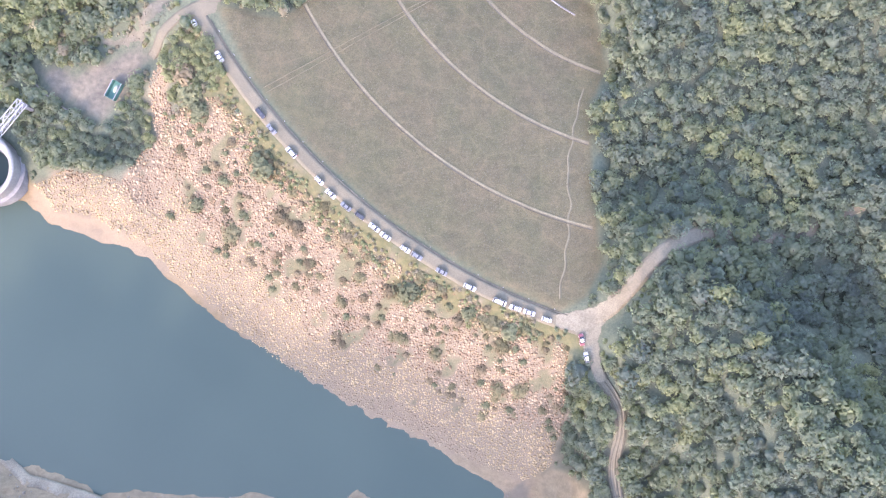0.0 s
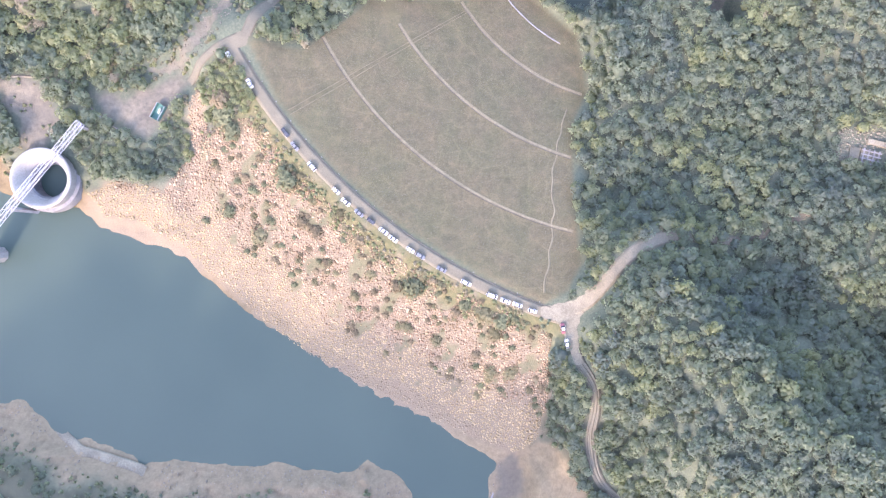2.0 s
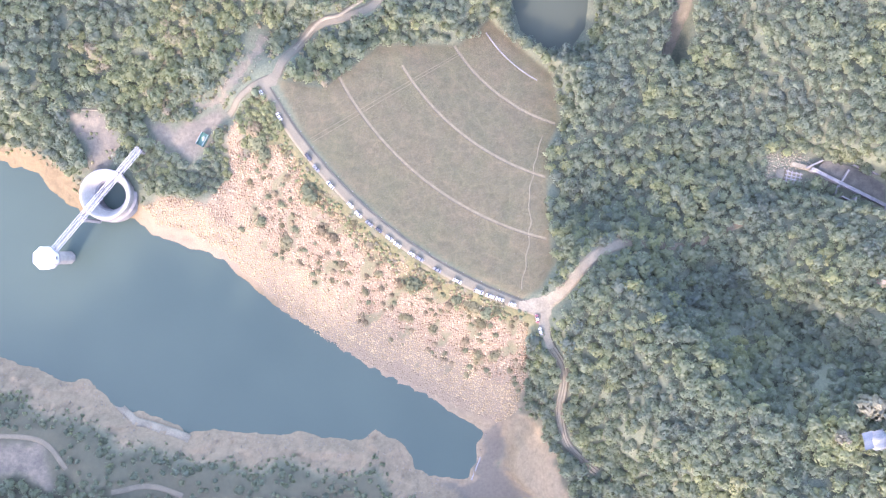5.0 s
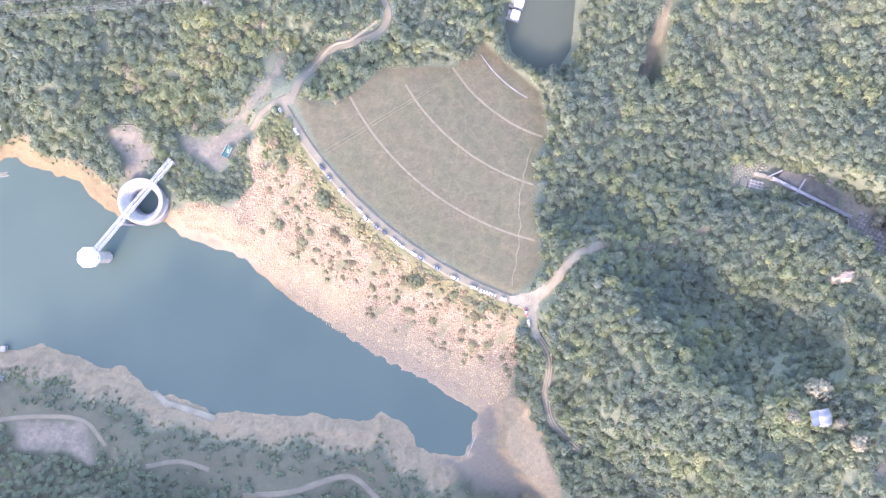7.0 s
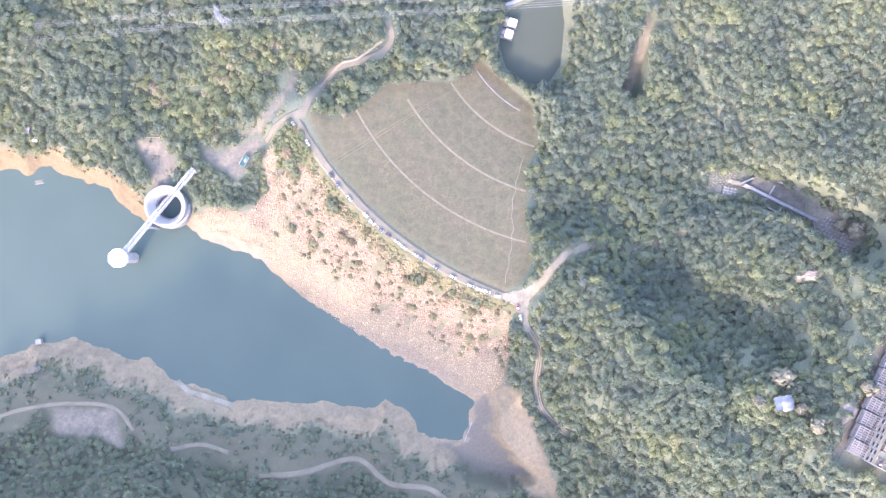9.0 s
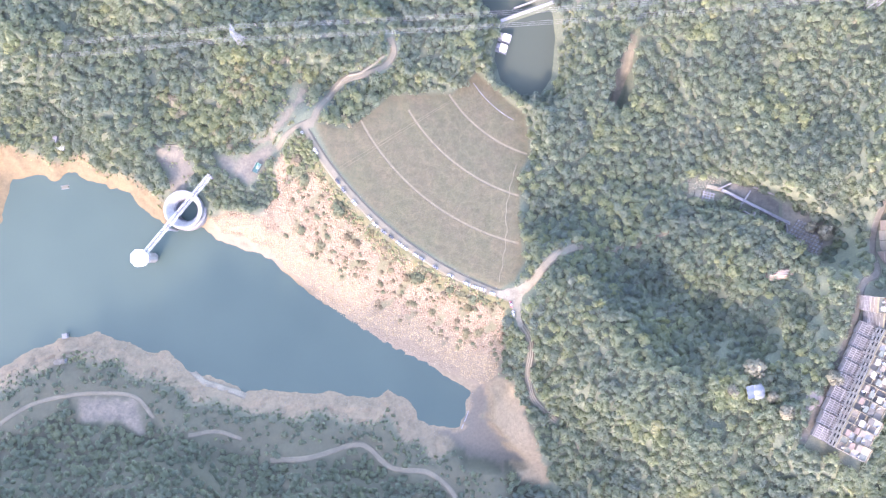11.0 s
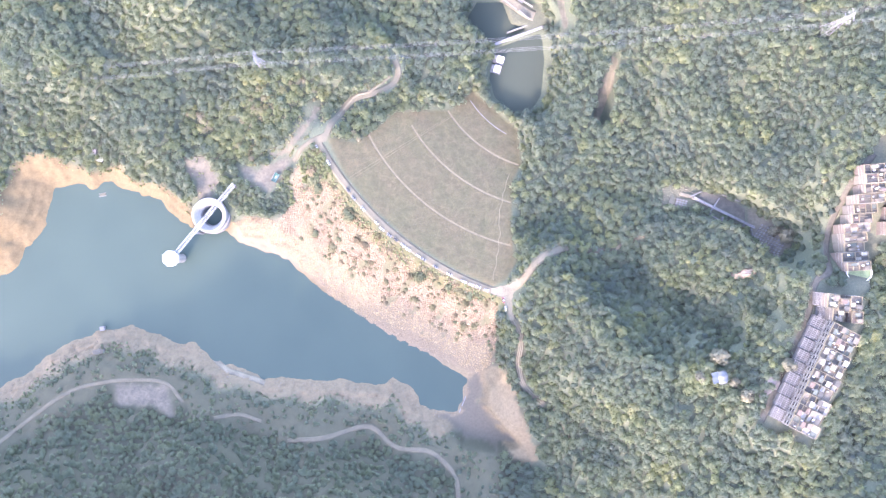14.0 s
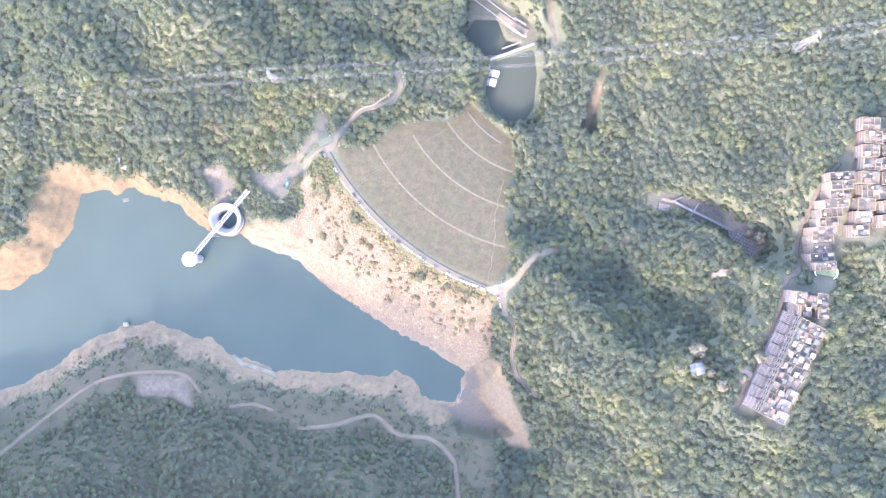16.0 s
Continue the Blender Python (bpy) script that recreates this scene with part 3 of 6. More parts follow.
def ribbon(name, pts, width, mat, label, lift=0.12, gap=3.0, across=5, category="road", level=None):
    """A road or path laid on the ground, with a crown and edges that go down into it."""
    line = smooth_line(pts, gap)
    way = np.gradient(line, axis=0)
    side = np.stack([-way[:, 1], way[:, 0]], 1) / np.linalg.norm(way, axis=1)[:, None]
    offs = np.linspace(-width / 2, width / 2, across)
    P = line[:, None] + side[:, None] * offs[None, :, None]
    Z = ground_at(P[..., 0], P[..., 1]) if level is None else np.full(P.shape[:2], level)
    Z = np.maximum(Z, Z.mean(1, keepdims=True)) + lift
    V = np.concatenate([P, Z[..., None]], -1)
    lo, hi = V[:, :1].copy(), V[:, -1:].copy()
    lo[..., 2] -= lift + 0.6
    hi[..., 2] -= lift + 0.6
    V = np.concatenate([lo, V, hi], 1)
    n, k = V.shape[:2]
    i = np.arange(n * k).reshape(n, k)
    F = np.stack([i[:-1, :-1], i[:-1, 1:], i[1:, 1:], i[1:, :-1]], -1).reshape(-1, 4)
    return tagged(new(name, tri_mesh(name, V.reshape(-1, 3), F[:, ::-1], [mat])), label, category, kind="structure")


def crest_r(a):
    return 209.2 + 0.0058 * (a + 131) ** 2


def crest_arc(off, a0, a1, n=60):
    return [(O[0] + (crest_r(a) + off) * math.cos(radians(a)), O[1] + (crest_r(a) + off) * math.sin(radians(a))) for a in np.linspace(a0, a1, n)]


def arc(r, a0, a1, n=40):
    return [(O[0] + r * math.cos(radians(a)), O[1] + r * math.sin(radians(a))) for a in np.linspace(a0, a1, n)]


ribbon("road", crest_arc(0, -155.6, -103.0), 5.8, ASPHALT, "pale worn single-track road along the dam crest")
ribbon("road", ROADS["right"][1], 6.0, GRAVEL, "dusty road leading from the dam into the woods")
ribbon("road", ROADS["right_woods"][1], 4.0, ASPHALT, "shaded lane under the overhanging trees")
ribbon("road", ROADS["south"][1], 4.6, TRACK, "grassy rutted track along the reservoir's end")
_rut = smooth_line(ROADS["south"][1][2:], 4.0)
_way = np.gradient(_rut, axis=0)
_way = np.stack([-_way[:, 1], _way[:, 0]], 1) / np.linalg.norm(_way, axis=1)[:, None]
for off, wide in ((-1.5, 0.7), (0.1, 0.9), (1.5, 0.6)):
    ribbon("rut", [tuple(p) for p in _rut + _way * (off + 0.25 * np.sin(np.arange(len(_rut)) * 0.9 + off))[:, None]], wide, ASPHALT, "pale wheel rut worn into the grassy track", 0.2, 3.0, 3, "track")
ribbon("road", ROADS["west"][1], 3.6, ASPHALT, "short road between the crest and the gravel clearing")
ribbon("road", ROADS["north"][1], 5.0, ASPHALT, "narrow road climbing away from the dam crest")
for key in ("farbank", "farbank_mid", "farbank_low"):
    ribbon("road", ROADS[key][1], ROADS[key][0] * 0.72, ASPHALT, "concrete road along the far bank")
ribbon("ramp", RAMP, 4.2, GRAVEL, "pale concrete ramp running down the bank into the water", 0.1, 2.0, 4, "ramp")
ribbon("road", ROADS["village"][1], 4.6, KERB_DARK, "narrow village lane")
for r, a0, a1 in zip(R_BERMS, (-152.5, -149.5, -148), (-103.5, -106.5, -107.5)):
    ribbon("path", arc(r, a0, a1), 1.3, TRODDEN, "pale berm path across the grassed dam face", 0.10)
    ribbon("kerb", arc(r + 0.85, a0, a1), 0.28, KERB_DARK, "dark concrete drain edge beside the berm path", 0.25)

# ---- rip-rap ----
ICO_V = np.array([v.co for v in (lambda b: (bmesh.ops.create_icosphere(b, subdivisions=1, radius=1.0), b)[1])(bmesh.new()).verts])
_b = bmesh.new()
bmesh.ops.create_icosphere(_b, subdivisions=1, radius=1.0)
ICO_F = np.array([[v.index for v in f.verts] for f in _b.faces])
_b.free()


def scatter(outline, gap, keep=lambda x, y: np.ones(x.shape, bool)):
    pts = np.array(outline)
    (x0, y0), (x1, y1) = pts.min(0), pts.max(0)
    X, Y = np.meshgrid(np.arange(x0, x1, gap), np.arange(y0, y1, gap))
    X = (X + rng.uniform(-0.5, 0.5, X.shape) * gap).ravel()
    Y = (Y + rng.uniform(-0.5, 0.5, Y.shape) * gap).ravel()
    ok = (edge_distance(X, Y, outline) < 0) & keep(X, Y)
    return X[ok], Y[ok]


def stones(name, X, Y, size, label, mat=STONE):
    n = len(X)
    V = ICO_V[None] * (1 + rng.uniform(-0.32, 0.32, (n, len(ICO_V), 1)))
    V = V * rng.uniform(0.65, 1.3, (n, 1, 3)) * size[:, None, None] * np.array([1, 1, 0.75])
    Z = ground_at(X, Y) + size * 0.22
    V = V + np.stack([X, Y, Z], -1)[:, None]
    F = ICO_F[None] + np.arange(n)[:, None, None] * len(ICO_V)
    return tagged(new(name, tri_mesh(name, V.reshape(-1, 3), F.reshape(-1, 3), [mat])), label, "stones", kind="stuff")


def overgrown(x, y):
    """Patches of the stone face that grass and scrub have covered, more of them towards the crest."""
    r = np.hypot(x - O[0], y - O[1])
    return waves(x, y, 22, 101, 4) - np.interp(r, [214, 222, 236, 258, 275], [-0.15, 0.25, 0.42, 0.75, 2.0]) > 0


sx_, sy_ = scatter(RIPRAP, 0.92, lambda x, y: (np.hypot(x - O[0], y - O[1]) > 217.5) & (edge_distance(x, y, SHORE) > np.interp(x, [-150, -140, -122], [8, 6, -1.5]) + np.where(x < -112, 2 * waves(x, y, 12, 43, 2), 0))
                   & ~(overgrown(x, y) & (rng.random(x.shape) < 0.9)))
tx_, ty_ = scatter(STRIP, 0.95)
sx_, sy_ = np.r_[sx_, tx_], np.r_[sy_, ty_]
size_ = rng.uniform(0.22, 0.52, len(sx_)) * rng.choice([1, 1, 1, 1.5], len(sx_))
STONE_GREY = mottled("grey water-worn stone", (0.130, 0.100, 0.062), (0.218, 0.169, 0.104), 0.5, 3.0, 0.9, 0.5, 0.15)
STONE_PALE = mottled("bleached pale stone", (0.187, 0.137, 0.072), (0.309, 0.232, 0.125), 0.3, 3.0, 0.9, 0.5, 0.15)
up_ = edge_distance(sx_, sy_, SHORE)
low_ = (up_ < 4 + 4 * waves(sx_, sy_, 25, 45, 3)) & (sx_ > -75)
mid_ = ~low_ & (up_ < 21 + 7 * waves(sx_, sy_, 35, 46, 3) + 5 * rng.random(len(sx_)))
top_ = ~low_ & ~mid_
stones("rip_rap", sx_[top_], sy_[top_], size_[top_], "pinkish-buff rip-rap boulders covering the upstream dam face")
stones("bleached_stones", sx_[mid_], sy_[mid_], size_[mid_] * 0.85, "pale sun-bleached stones below the rip-rap", STONE_PALE)
stones("shore_stones", sx_[low_], sy_[low_], size_[low_] * 0.8, "smaller grey stones along the waterline of the dam", STONE_GREY)

px_, py_ = scatter([(-420, -205), (70, -175), (60, -100), (-20, -95), (-200, -60), (-420, -60)], 1.9, lambda x, y: (edge_distance(x, y, SHORE) > 0.5) & (edge_distance(x, y, SHORE) < shore_band(x, y) + 1)
                   & (waves(x, y, 14, 48, 3) > 0.0) & (edge_distance(x, y, MUD) > 1) & (edge_distance(x, y, RIPRAP) > 1) & (edge_distance(x, y, RAMP, False) > 3))
stones("bank_stones", px_, py_, rng.uniform(0.18, 0.55, len(px_)), "grey broken rock on the far bank", mottled("far bank rock", (0.085, 0.073, 0.055), (0.140, 0.122, 0.094), 0.4, 3.0, 0.9, 0.5, 0.15))
ax_, ay_ = scatter(GULLY, 1.5, lambda x, y: waves(x, y, 9, 47, 3) + 0.6 * rng.random(x.shape) > 0.05)
stones("gully_stones", ax_, ay_, rng.uniform(0.15, 0.42, len(ax_)), "pale broken rock in the eroded gully", mottled("gully rock", (0.085, 0.076, 0.058), (0.150, 0.133, 0.102), 0.4, 3.0, 0.9, 0.5, 0.15))

# ---- woods ----
def crown_shape(seed, clumps=9, sprays=112):
    """A crown about 1 m in radius: a few leafy clumps round a dome, covered with small bent sprays of leaves."""
    r = np.random.default_rng(seed)
    V, F, count = [], [], 0
    mid = []
    for k in range(clumps):
        a, e = r.uniform(0, 2 * np.pi), r.uniform(0.05, 1.3)
        d = r.uniform(0.45, 0.72) if k else 0.0
        mid.append((np.array([d * np.cos(a) * np.cos(e), d * np.sin(a) * np.cos(e), 0.80 + 0.6 * d * np.sin(e)]), r.uniform(0.24, 0.40) if k else 0.66))
    for c, size in mid[:1]:
        v = ICO_V * (1 + r.uniform(-0.35, 0.25, (len(ICO_V), 1))) * size * 0.88 * np.array([1, 1, 0.75]) + c
        V.append(v)
        F.append(ICO_F + count)
        count += len(v)
    for k in range(sprays):
        c, size = mid[k % clumps] if k % 3 else mid[0]
        a, e = r.uniform(0, 2 * np.pi), np.arcsin(r.uniform(-0.1, 1.0))
        out = np.array([np.cos(a) * np.cos(e), np.sin(a) * np.cos(e), np.sin(e)])
        p = c + out * (size + r.uniform(0.0, 0.12)) * np.array([1, 1, 0.8])
        side = np.cross(out, r.normal(0, 1, 3))
        side /= np.linalg.norm(side)
        up = np.cross(side, out) + out * r.uniform(-0.45, 0.4)
        w, l = r.uniform(0.08, 0.15), r.uniform(0.11, 0.19)
        V.append(np.array([p - side * w - up * l * 0.6, p + side * w - up * l * 0.5, p + up * l + out * 0.04]))
        F.append(np.array([[0, 1, 2]]) + count)
        count += 3
    return np.concatenate(V), np.concatenate(F)


CROWNS = [crown_shape(100 + k) for k in range(9)]


def roads_clear(x, y, margin):
    ok = np.ones(x.shape, bool)
    for key, (width, pts) in ROADS.items():
        ok &= edge_distance(x, y, smooth_line(pts, 5.0), False) > {"right_woods": 0.5, "pond_side": 6.0, "clearing_strip": 6.5, "north": 5.5}.get(key, width / 2 + margin)
    return ok


def far_bank(x, y):
    """1 on the bushy slope between the far bank and its road, 0.6 on the young woods above, 0 elsewhere."""
    line = np.interp(x, [-420, -356, -276, -213, -130, -60, 0, 30], [-200, -158, -112, -128, -150, -150, -175, -210])
    return (y < -60) * (x < 40) * np.where(y > line, 1.0, 0.45) * (edge_distance(x, y, SHORE) > 0)


def wooded(x, y):
    """Where trees grow."""
    ok = edge_distance(x, y, SHORE) > shore_band(x, y) + 1.5
    for outline, margin in ((GRASS, 1.0), (RIPRAP, 2.5), (CLEARING, 1.0), (VILLAGE_S, 0.0), (VILLAGE_N, 0.5), (OUTFALL, -0.5), (WORKS, 0.0), (POND_EDGE, 3.0),
                            (SAND_EAST, 2.0), (MUD, 3.0), (SCAR_WEST, 0.8), (PAD_SOUTH, 1.5), (GULLY, 3.0), (ABUTMENT, 0.0)):
        ok &= edge_distance(x, y, outline) > margin
    r, a = np.hypot(x - O[0], y - O[1]), np.degrees(np.arctan2(y - O[1], x - O[0]))
    ok &= ~((np.abs(r - R_CREST) < 7.5) & (np.abs(a + 130) < 29.0))
    ok &= np.hypot(x + 192, y - 31) > 20
    ok &= (np.hypot(x - 43, y + 40) > 8.5) & (np.hypot(x - 45, y + 31) > 10)
    thin = (far_bank(x, y) > 0.5) & (rng.random(x.shape) < 0.5 + 0.3 * waves(x, y, 30, 63, 2))
    return ok & ~thin & roads_clear(x, y, 0.7)


def woods(name, X, Y, size, tall, tint, label):
    kinds = rng.integers(0, len(CROWNS), len(X))
    Vs, Fs, Ts, base = [], [], [], 0
    Z = ground_at(X, Y)
    for k, (cv, cf) in enumerate(CROWNS):
        rows = np.nonzero(kinds == k)[0]
        if not len(rows):
            continue
        a = rng.uniform(0, 2 * np.pi, len(rows))
        c, s = np.cos(a)[:, None], np.sin(a)[:, None]
        x = (cv[:, 0] * c - cv[:, 1] * s) * size[rows][:, None] + X[rows][:, None]
        y = (cv[:, 0] * s + cv[:, 1] * c) * size[rows][:, None] + Y[rows][:, None]
        z = (cv[:, 2] - 0.3) * tall[rows][:, None] + Z[rows][:, None]
        Vs.append(np.stack([x, y, z], -1).reshape(-1, 3))
        Fs.append((cf[None] + (base + np.arange(len(rows)) * len(cv))[:, None, None]).reshape(-1, 3))
        Ts.append(np.repeat(tint[rows], len(cv)))
        base += len(rows) * len(cv)
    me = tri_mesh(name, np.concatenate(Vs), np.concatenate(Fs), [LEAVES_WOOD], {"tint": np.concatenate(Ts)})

    return tagged(new(name, me), label, "trees", kind="stuff")


def tints(x, y):
    t = 0.42 + 0.19 * waves(x, y, 80, 51, 3) + 0.11 * waves(x, y, 24, 52, 2) + rng.normal(0, 0.12, x.shape) + 0.12 * (rng.random(x.shape) < 0.08)
    t = t + 0.28 * (1 - step(25, 75, np.hypot(x + 125, y - 95)))  # drier growth round the gully
    t = t + 0.5 * (1 - step(4, 10, np.hypot((x + 198) * 0.8 + (y - 104) * 0.5, (y - 104) * 0.55)))  # a bright clump on the north slope
    return np.clip(np.where(far_bank(x, y) > 0, 0.42 + 0.4 * (t - 0.4), t), 0.0, 1.0)


wx, wy = scatter([(-430, -262), (395, -262), (395, 262), (-430, 262)], 5.3, wooded)
sz = rng.uniform(3.2, 4.6, len(wx)) * rng.choice([1, 1, 1, 1.4], len(wx)) * (1 + 0.12 * waves(wx, wy, 50, 61, 2))
sz = sz * (1 - 0.42 * far_bank(wx, wy))
tall = sz * rng.uniform(0.68, 0.98, len(wx)) * (1 - 0.45 * far_bank(wx, wy))
tint = tints(wx, wy)
near = np.zeros(len(wx), bool)
near[np.argsort(np.hypot(wx - 66, wy - 5))[:280]] = True  # the edge of the woods beside the dam: trees of their own
far = ~near
woods("woods", wx[far], wy[far], sz[far], tall[far], tint[far], "dense green subtropical woods on the hillsides")
bx, by = scatter(ABUTMENT, 2.7, lambda x, y: (np.hypot(x + 192.3, y - 30.8) > 17) & (edge_distance(x, y, CLEARING) > 1.5) & (edge_distance(x, y, SHORE) > 9) & roads_clear(x, y, 2.0) & (edge_distance(x, y, GULLY) > 1.5)
                 & (edge_distance(x, y, STRIP) > 0.6))
bs = rng.uniform(1.7, 3.0, len(bx))
woods("scrub", bx, by, bs, bs * rng.uniform(0.5, 0.85, len(bx)), np.clip(tints(bx, by) + 0.10 + 0.12 * waves(bx, by, 20, 95, 2), 0, 0.86), "low dense scrub on the dam's abutment")
EAST_SCRUB = [(38, -44), (40.5, -47), (44, -52), (50, -62), (51, -74), (50, -86), (52, -100), (58, -110), (54, -116), (48, -104), (42, -94), (37, -88), (38, -60)]
ex, ey = scatter(EAST_SCRUB, 2.8, lambda x, y: roads_clear(x, y, 0.8) & (np.hypot(x - 43, y + 40) > 6.5))
es = rng.uniform(1.8, 3.2, len(ex))
woods("scrub", ex, ey, es, es * rng.uniform(0.7, 1.1, len(ex)), np.clip(tints(ex, ey) + 0.05, 0, 1), "dense green scrub between the dam and the track")
# dry grass and bushes on the verge above the rip-rap
keep_first, CROWNS = CROWNS, [crown_shape(600 + k, 4, 50) for k in range(5)]
qx, qy = scatter([(-125, -60), (45, -60), (45, 95), (-125, 95)], 1.9, lambda x, y: (np.abs(np.hypot(x - O[0], y - O[1]) - 219 - 2 * waves(x, y, 20, 81, 2)) < 5.2)
                 & (np.hypot(x - O[0], y - O[1]) > 214.6) & (np.abs(np.degrees(np.arctan2(y - O[1], x - O[0])) + 128) < 23) & (waves(x, y, 18, 82, 3) + 0.5 * rng.random(x.shape) > 0.0))
qs = rng.uniform(0.7, 1.7, len(qx))
woods("verge_scrub", qx, qy, qs, qs * 0.55, np.clip(0.90 + 0.2 * waves(qx, qy, 16, 83, 2) + rng.normal(0, 0.1, len(qx)), 0.3, 1.0), "dry grass clumps and bushes beside the crest road")
CROWNS = keep_first
# low growth along the roads' edges and round the clearing
def roadside(x, y):
    best = np.full(x.shape, 1e9)
    for key in ("right", "south", "west", "north"):
        best = np.minimum(best, edge_distance(x, y, smooth_line(ROADS[key][1], 4.0), False) - ROADS[key][0] / 2)
    ok = (best > 0.9) & (best < 6.5) | (np.hypot(x + 126, y - 88) < 40)
    for outline, margin in ((CLEARING, 0.8), (GULLY, -1.0), (GRASS, 1.0), (FACE, 1.0), (ABUTMENT, -3.0)):
        ok &= edge_distance(x, y, outline) > margin
    return ok & (best > 0.9) & (np.hypot(x - 43, y + 39) > 5.5) & (np.abs(np.hypot(x - O[0], y - O[1]) - R_CREST) > 5) & (rng.random(x.shape) < 0.8)


hx, hy = scatter([(-170, -125), (110, -125), (110, 160), (-170, 160)], 2.1, roadside)
hs = rng.uniform(0.8, 1.7, len(hx))
woods("roadside_scrub", hx, hy, hs, hs * 0.6, np.clip(tints(hx, hy) + 0.3, 0, 1), "low dry bushes along the edges of the roads")
ix, iy = scatter([(192, 56), (262, 20), (282, 40), (250, 62), (212, 78)], 3.4, lambda x, y: edge_distance(x, y, OUTFALL) > -0.5)
js = rng.uniform(1.8, 3.0, len(ix))
woods("scrub", ix, iy, js, js * 0.9, tints(ix, iy), "green scrub on the slope above the outfall channel")
gx_, gy_ = scatter([(80, 128), (86, 150), (87, 188), (93, 196), (100, 178), (98, 150), (90, 130)], 2.4, lambda x, y: (edge_distance(x, y, POND_EDGE) > 1.0) & roads_clear(x, y, 0.0))
gs = rng.uniform(1.0, 2.0, len(gx_))
woods("scrub", gx_, gy_, gs, gs * 0.5, np.clip(0.80 + 0.1 * waves(gx_, gy_, 15, 96, 2), 0, 1), "bright green low growth along the pond's bank")
cx_, cy_ = scatter(SCAR_WEST, 3.0, lambda x, y: (rng.random(x.shape) < 0.3) & (np.hypot(x + 192.3, y - 30.8) > 16.5))
cs = rng.uniform(0.5, 1.2, len(cx_))
woods("scrub", cx_, cy_, cs, cs * 0.6, np.clip(tints(cx_, cy_) + 0.4, 0, 1), "thin dry bushes on the bare earth scar")
# thin scrub along the top of the bare banks
LOW = [crown_shape(500 + k, 3, 44) for k in range(5)]
keep_crowns, CROWNS = CROWNS, LOW
tx, ty = scatter([(-430, -215), (90, -215), (90, 110), (-430, 110)], 2.6, lambda x, y: (np.abs(edge_distance(x, y, SHORE) - shore_band(x, y) - 1.0) < 4.5) & (rng.random(x.shape) < 0.75)
                 & (edge_distance(x, y, RIPRAP) > 1) & (edge_distance(x, y, MUD) > 2) & (edge_distance(x, y, SAND_EAST) > 0) & (np.hypot(x + 192.3, y - 30.8) > 16) & roads_clear(x, y, 0.5) & (edge_distance(x, y, GRASS) > 3))
ts = rng.uniform(0.7, 1.9, len(tx))
woods("bank_scrub", tx, ty, ts, ts * 0.7, np.clip(tints(tx, ty) + 0.15, 0, 1), "thin scrub along the top of the bare bank")
ux, uy = scatter([(-430, -262), (395, -262), (395, 262), (-430, 262)], 6.1, wooded)
us = rng.uniform(3.3, 4.6, len(ux)) * (1 - 0.45 * far_bank(ux, uy))
woods("undergrowth", ux, uy, us, us * 0.80 * (1 - 0.5 * far_bank(ux, uy)), np.clip(tints(ux, uy), 0, 1), "low leafy undergrowth filling the gaps in the woods")
# beyond the valley the hills carry a coarser canopy
ox, oy = scatter([(-760, -640), (760, -640), (760, 640), (-760, 640)], 20.0, lambda x, y: ((x < -440) | (x > 400) | (np.abs(y) > 270)) & (edge_distance(x, y, SHORE) > 16))
oz = rng.uniform(10, 16, len(ox))
woods("far_woods", ox, oy, oz, oz * 0.55, tints(ox, oy), "green woods on the distant hills")
CROWNS = keep_crowns


def tree_template(k):
    cv, cf = CROWNS[k]
    top = thing("tree", 0, 0, 0)
    bm = bmesh.new()
    bmesh.ops.create_cone(bm, cap_ends=True, segments=7, radius1=0.09, radius2=0.05, depth=0.75, matrix=pose(0, 0, 0.27))
    for a in range(3):
        tube(bm, (0, 0, 0.45), (0.35 * math.cos(a * 2.1 + k), 0.35 * math.sin(a * 2.1 + k), 0.85), 0.03, 5)
    part("trunk", bm, BARK, top)
    crown = new("crown", tri_mesh("crown", cv - np.array([0, 0, 0.3]), cf, [LEAVES_TREE]))
    crown.parent = top
    return top


TREES = [tree_template(k) for k in range(len(CROWNS))]
order = np.nonzero(near)[0]
for n, i in enumerate(order):
    k = n % len(TREES)
    m = pose(wx[i], wy[i], float(ground_at(wx[i], wy[i])) - 0.1, 0, 0, float(rng.uniform(0, 360))) @ Matrix.Diagonal((sz[i], sz[i], tall[i], 1))
    if n < len(TREES):
        tree = TREES[k]
        tree.matrix_world = m
    else:
        tree = copy_thing(TREES[k], m @ Matrix.Diagonal([1 / v for v in TREES[k].scale] + [1]))
    low = tall[i] < 3.3
    tagged(tree, "low leafy broadleaf tree beside the dam" if low else "tall leafy broadleaf tree at the edge of the woods", "tree", "trees at the edge of the woods")
print("trees", len(wx), len(ox), "stones", len(sx_))

# ---- shrubs on the rip-rap ----
SHRUB_LEAVES = [mottled("olive shrub leaves", (0.073, 0.069, 0.038), (0.111, 0.097, 0.051), 0.8, 4.0, 0.7, 0.6, 0.2, spec=0.08, vary=0.25),
                mottled("dry brown scrub", (0.089, 0.072, 0.043), (0.124, 0.099, 0.059), 0.8, 4.0, 0.8, 0.6, 0.2, spec=0.08, vary=0.25),
                mottled("dark green shrub leaves", (0.063, 0.068, 0.038), (0.090, 0.094, 0.050), 0.8, 4.0, 0.6, 0.6, 0.2, spec=0.08, vary=0.2)]


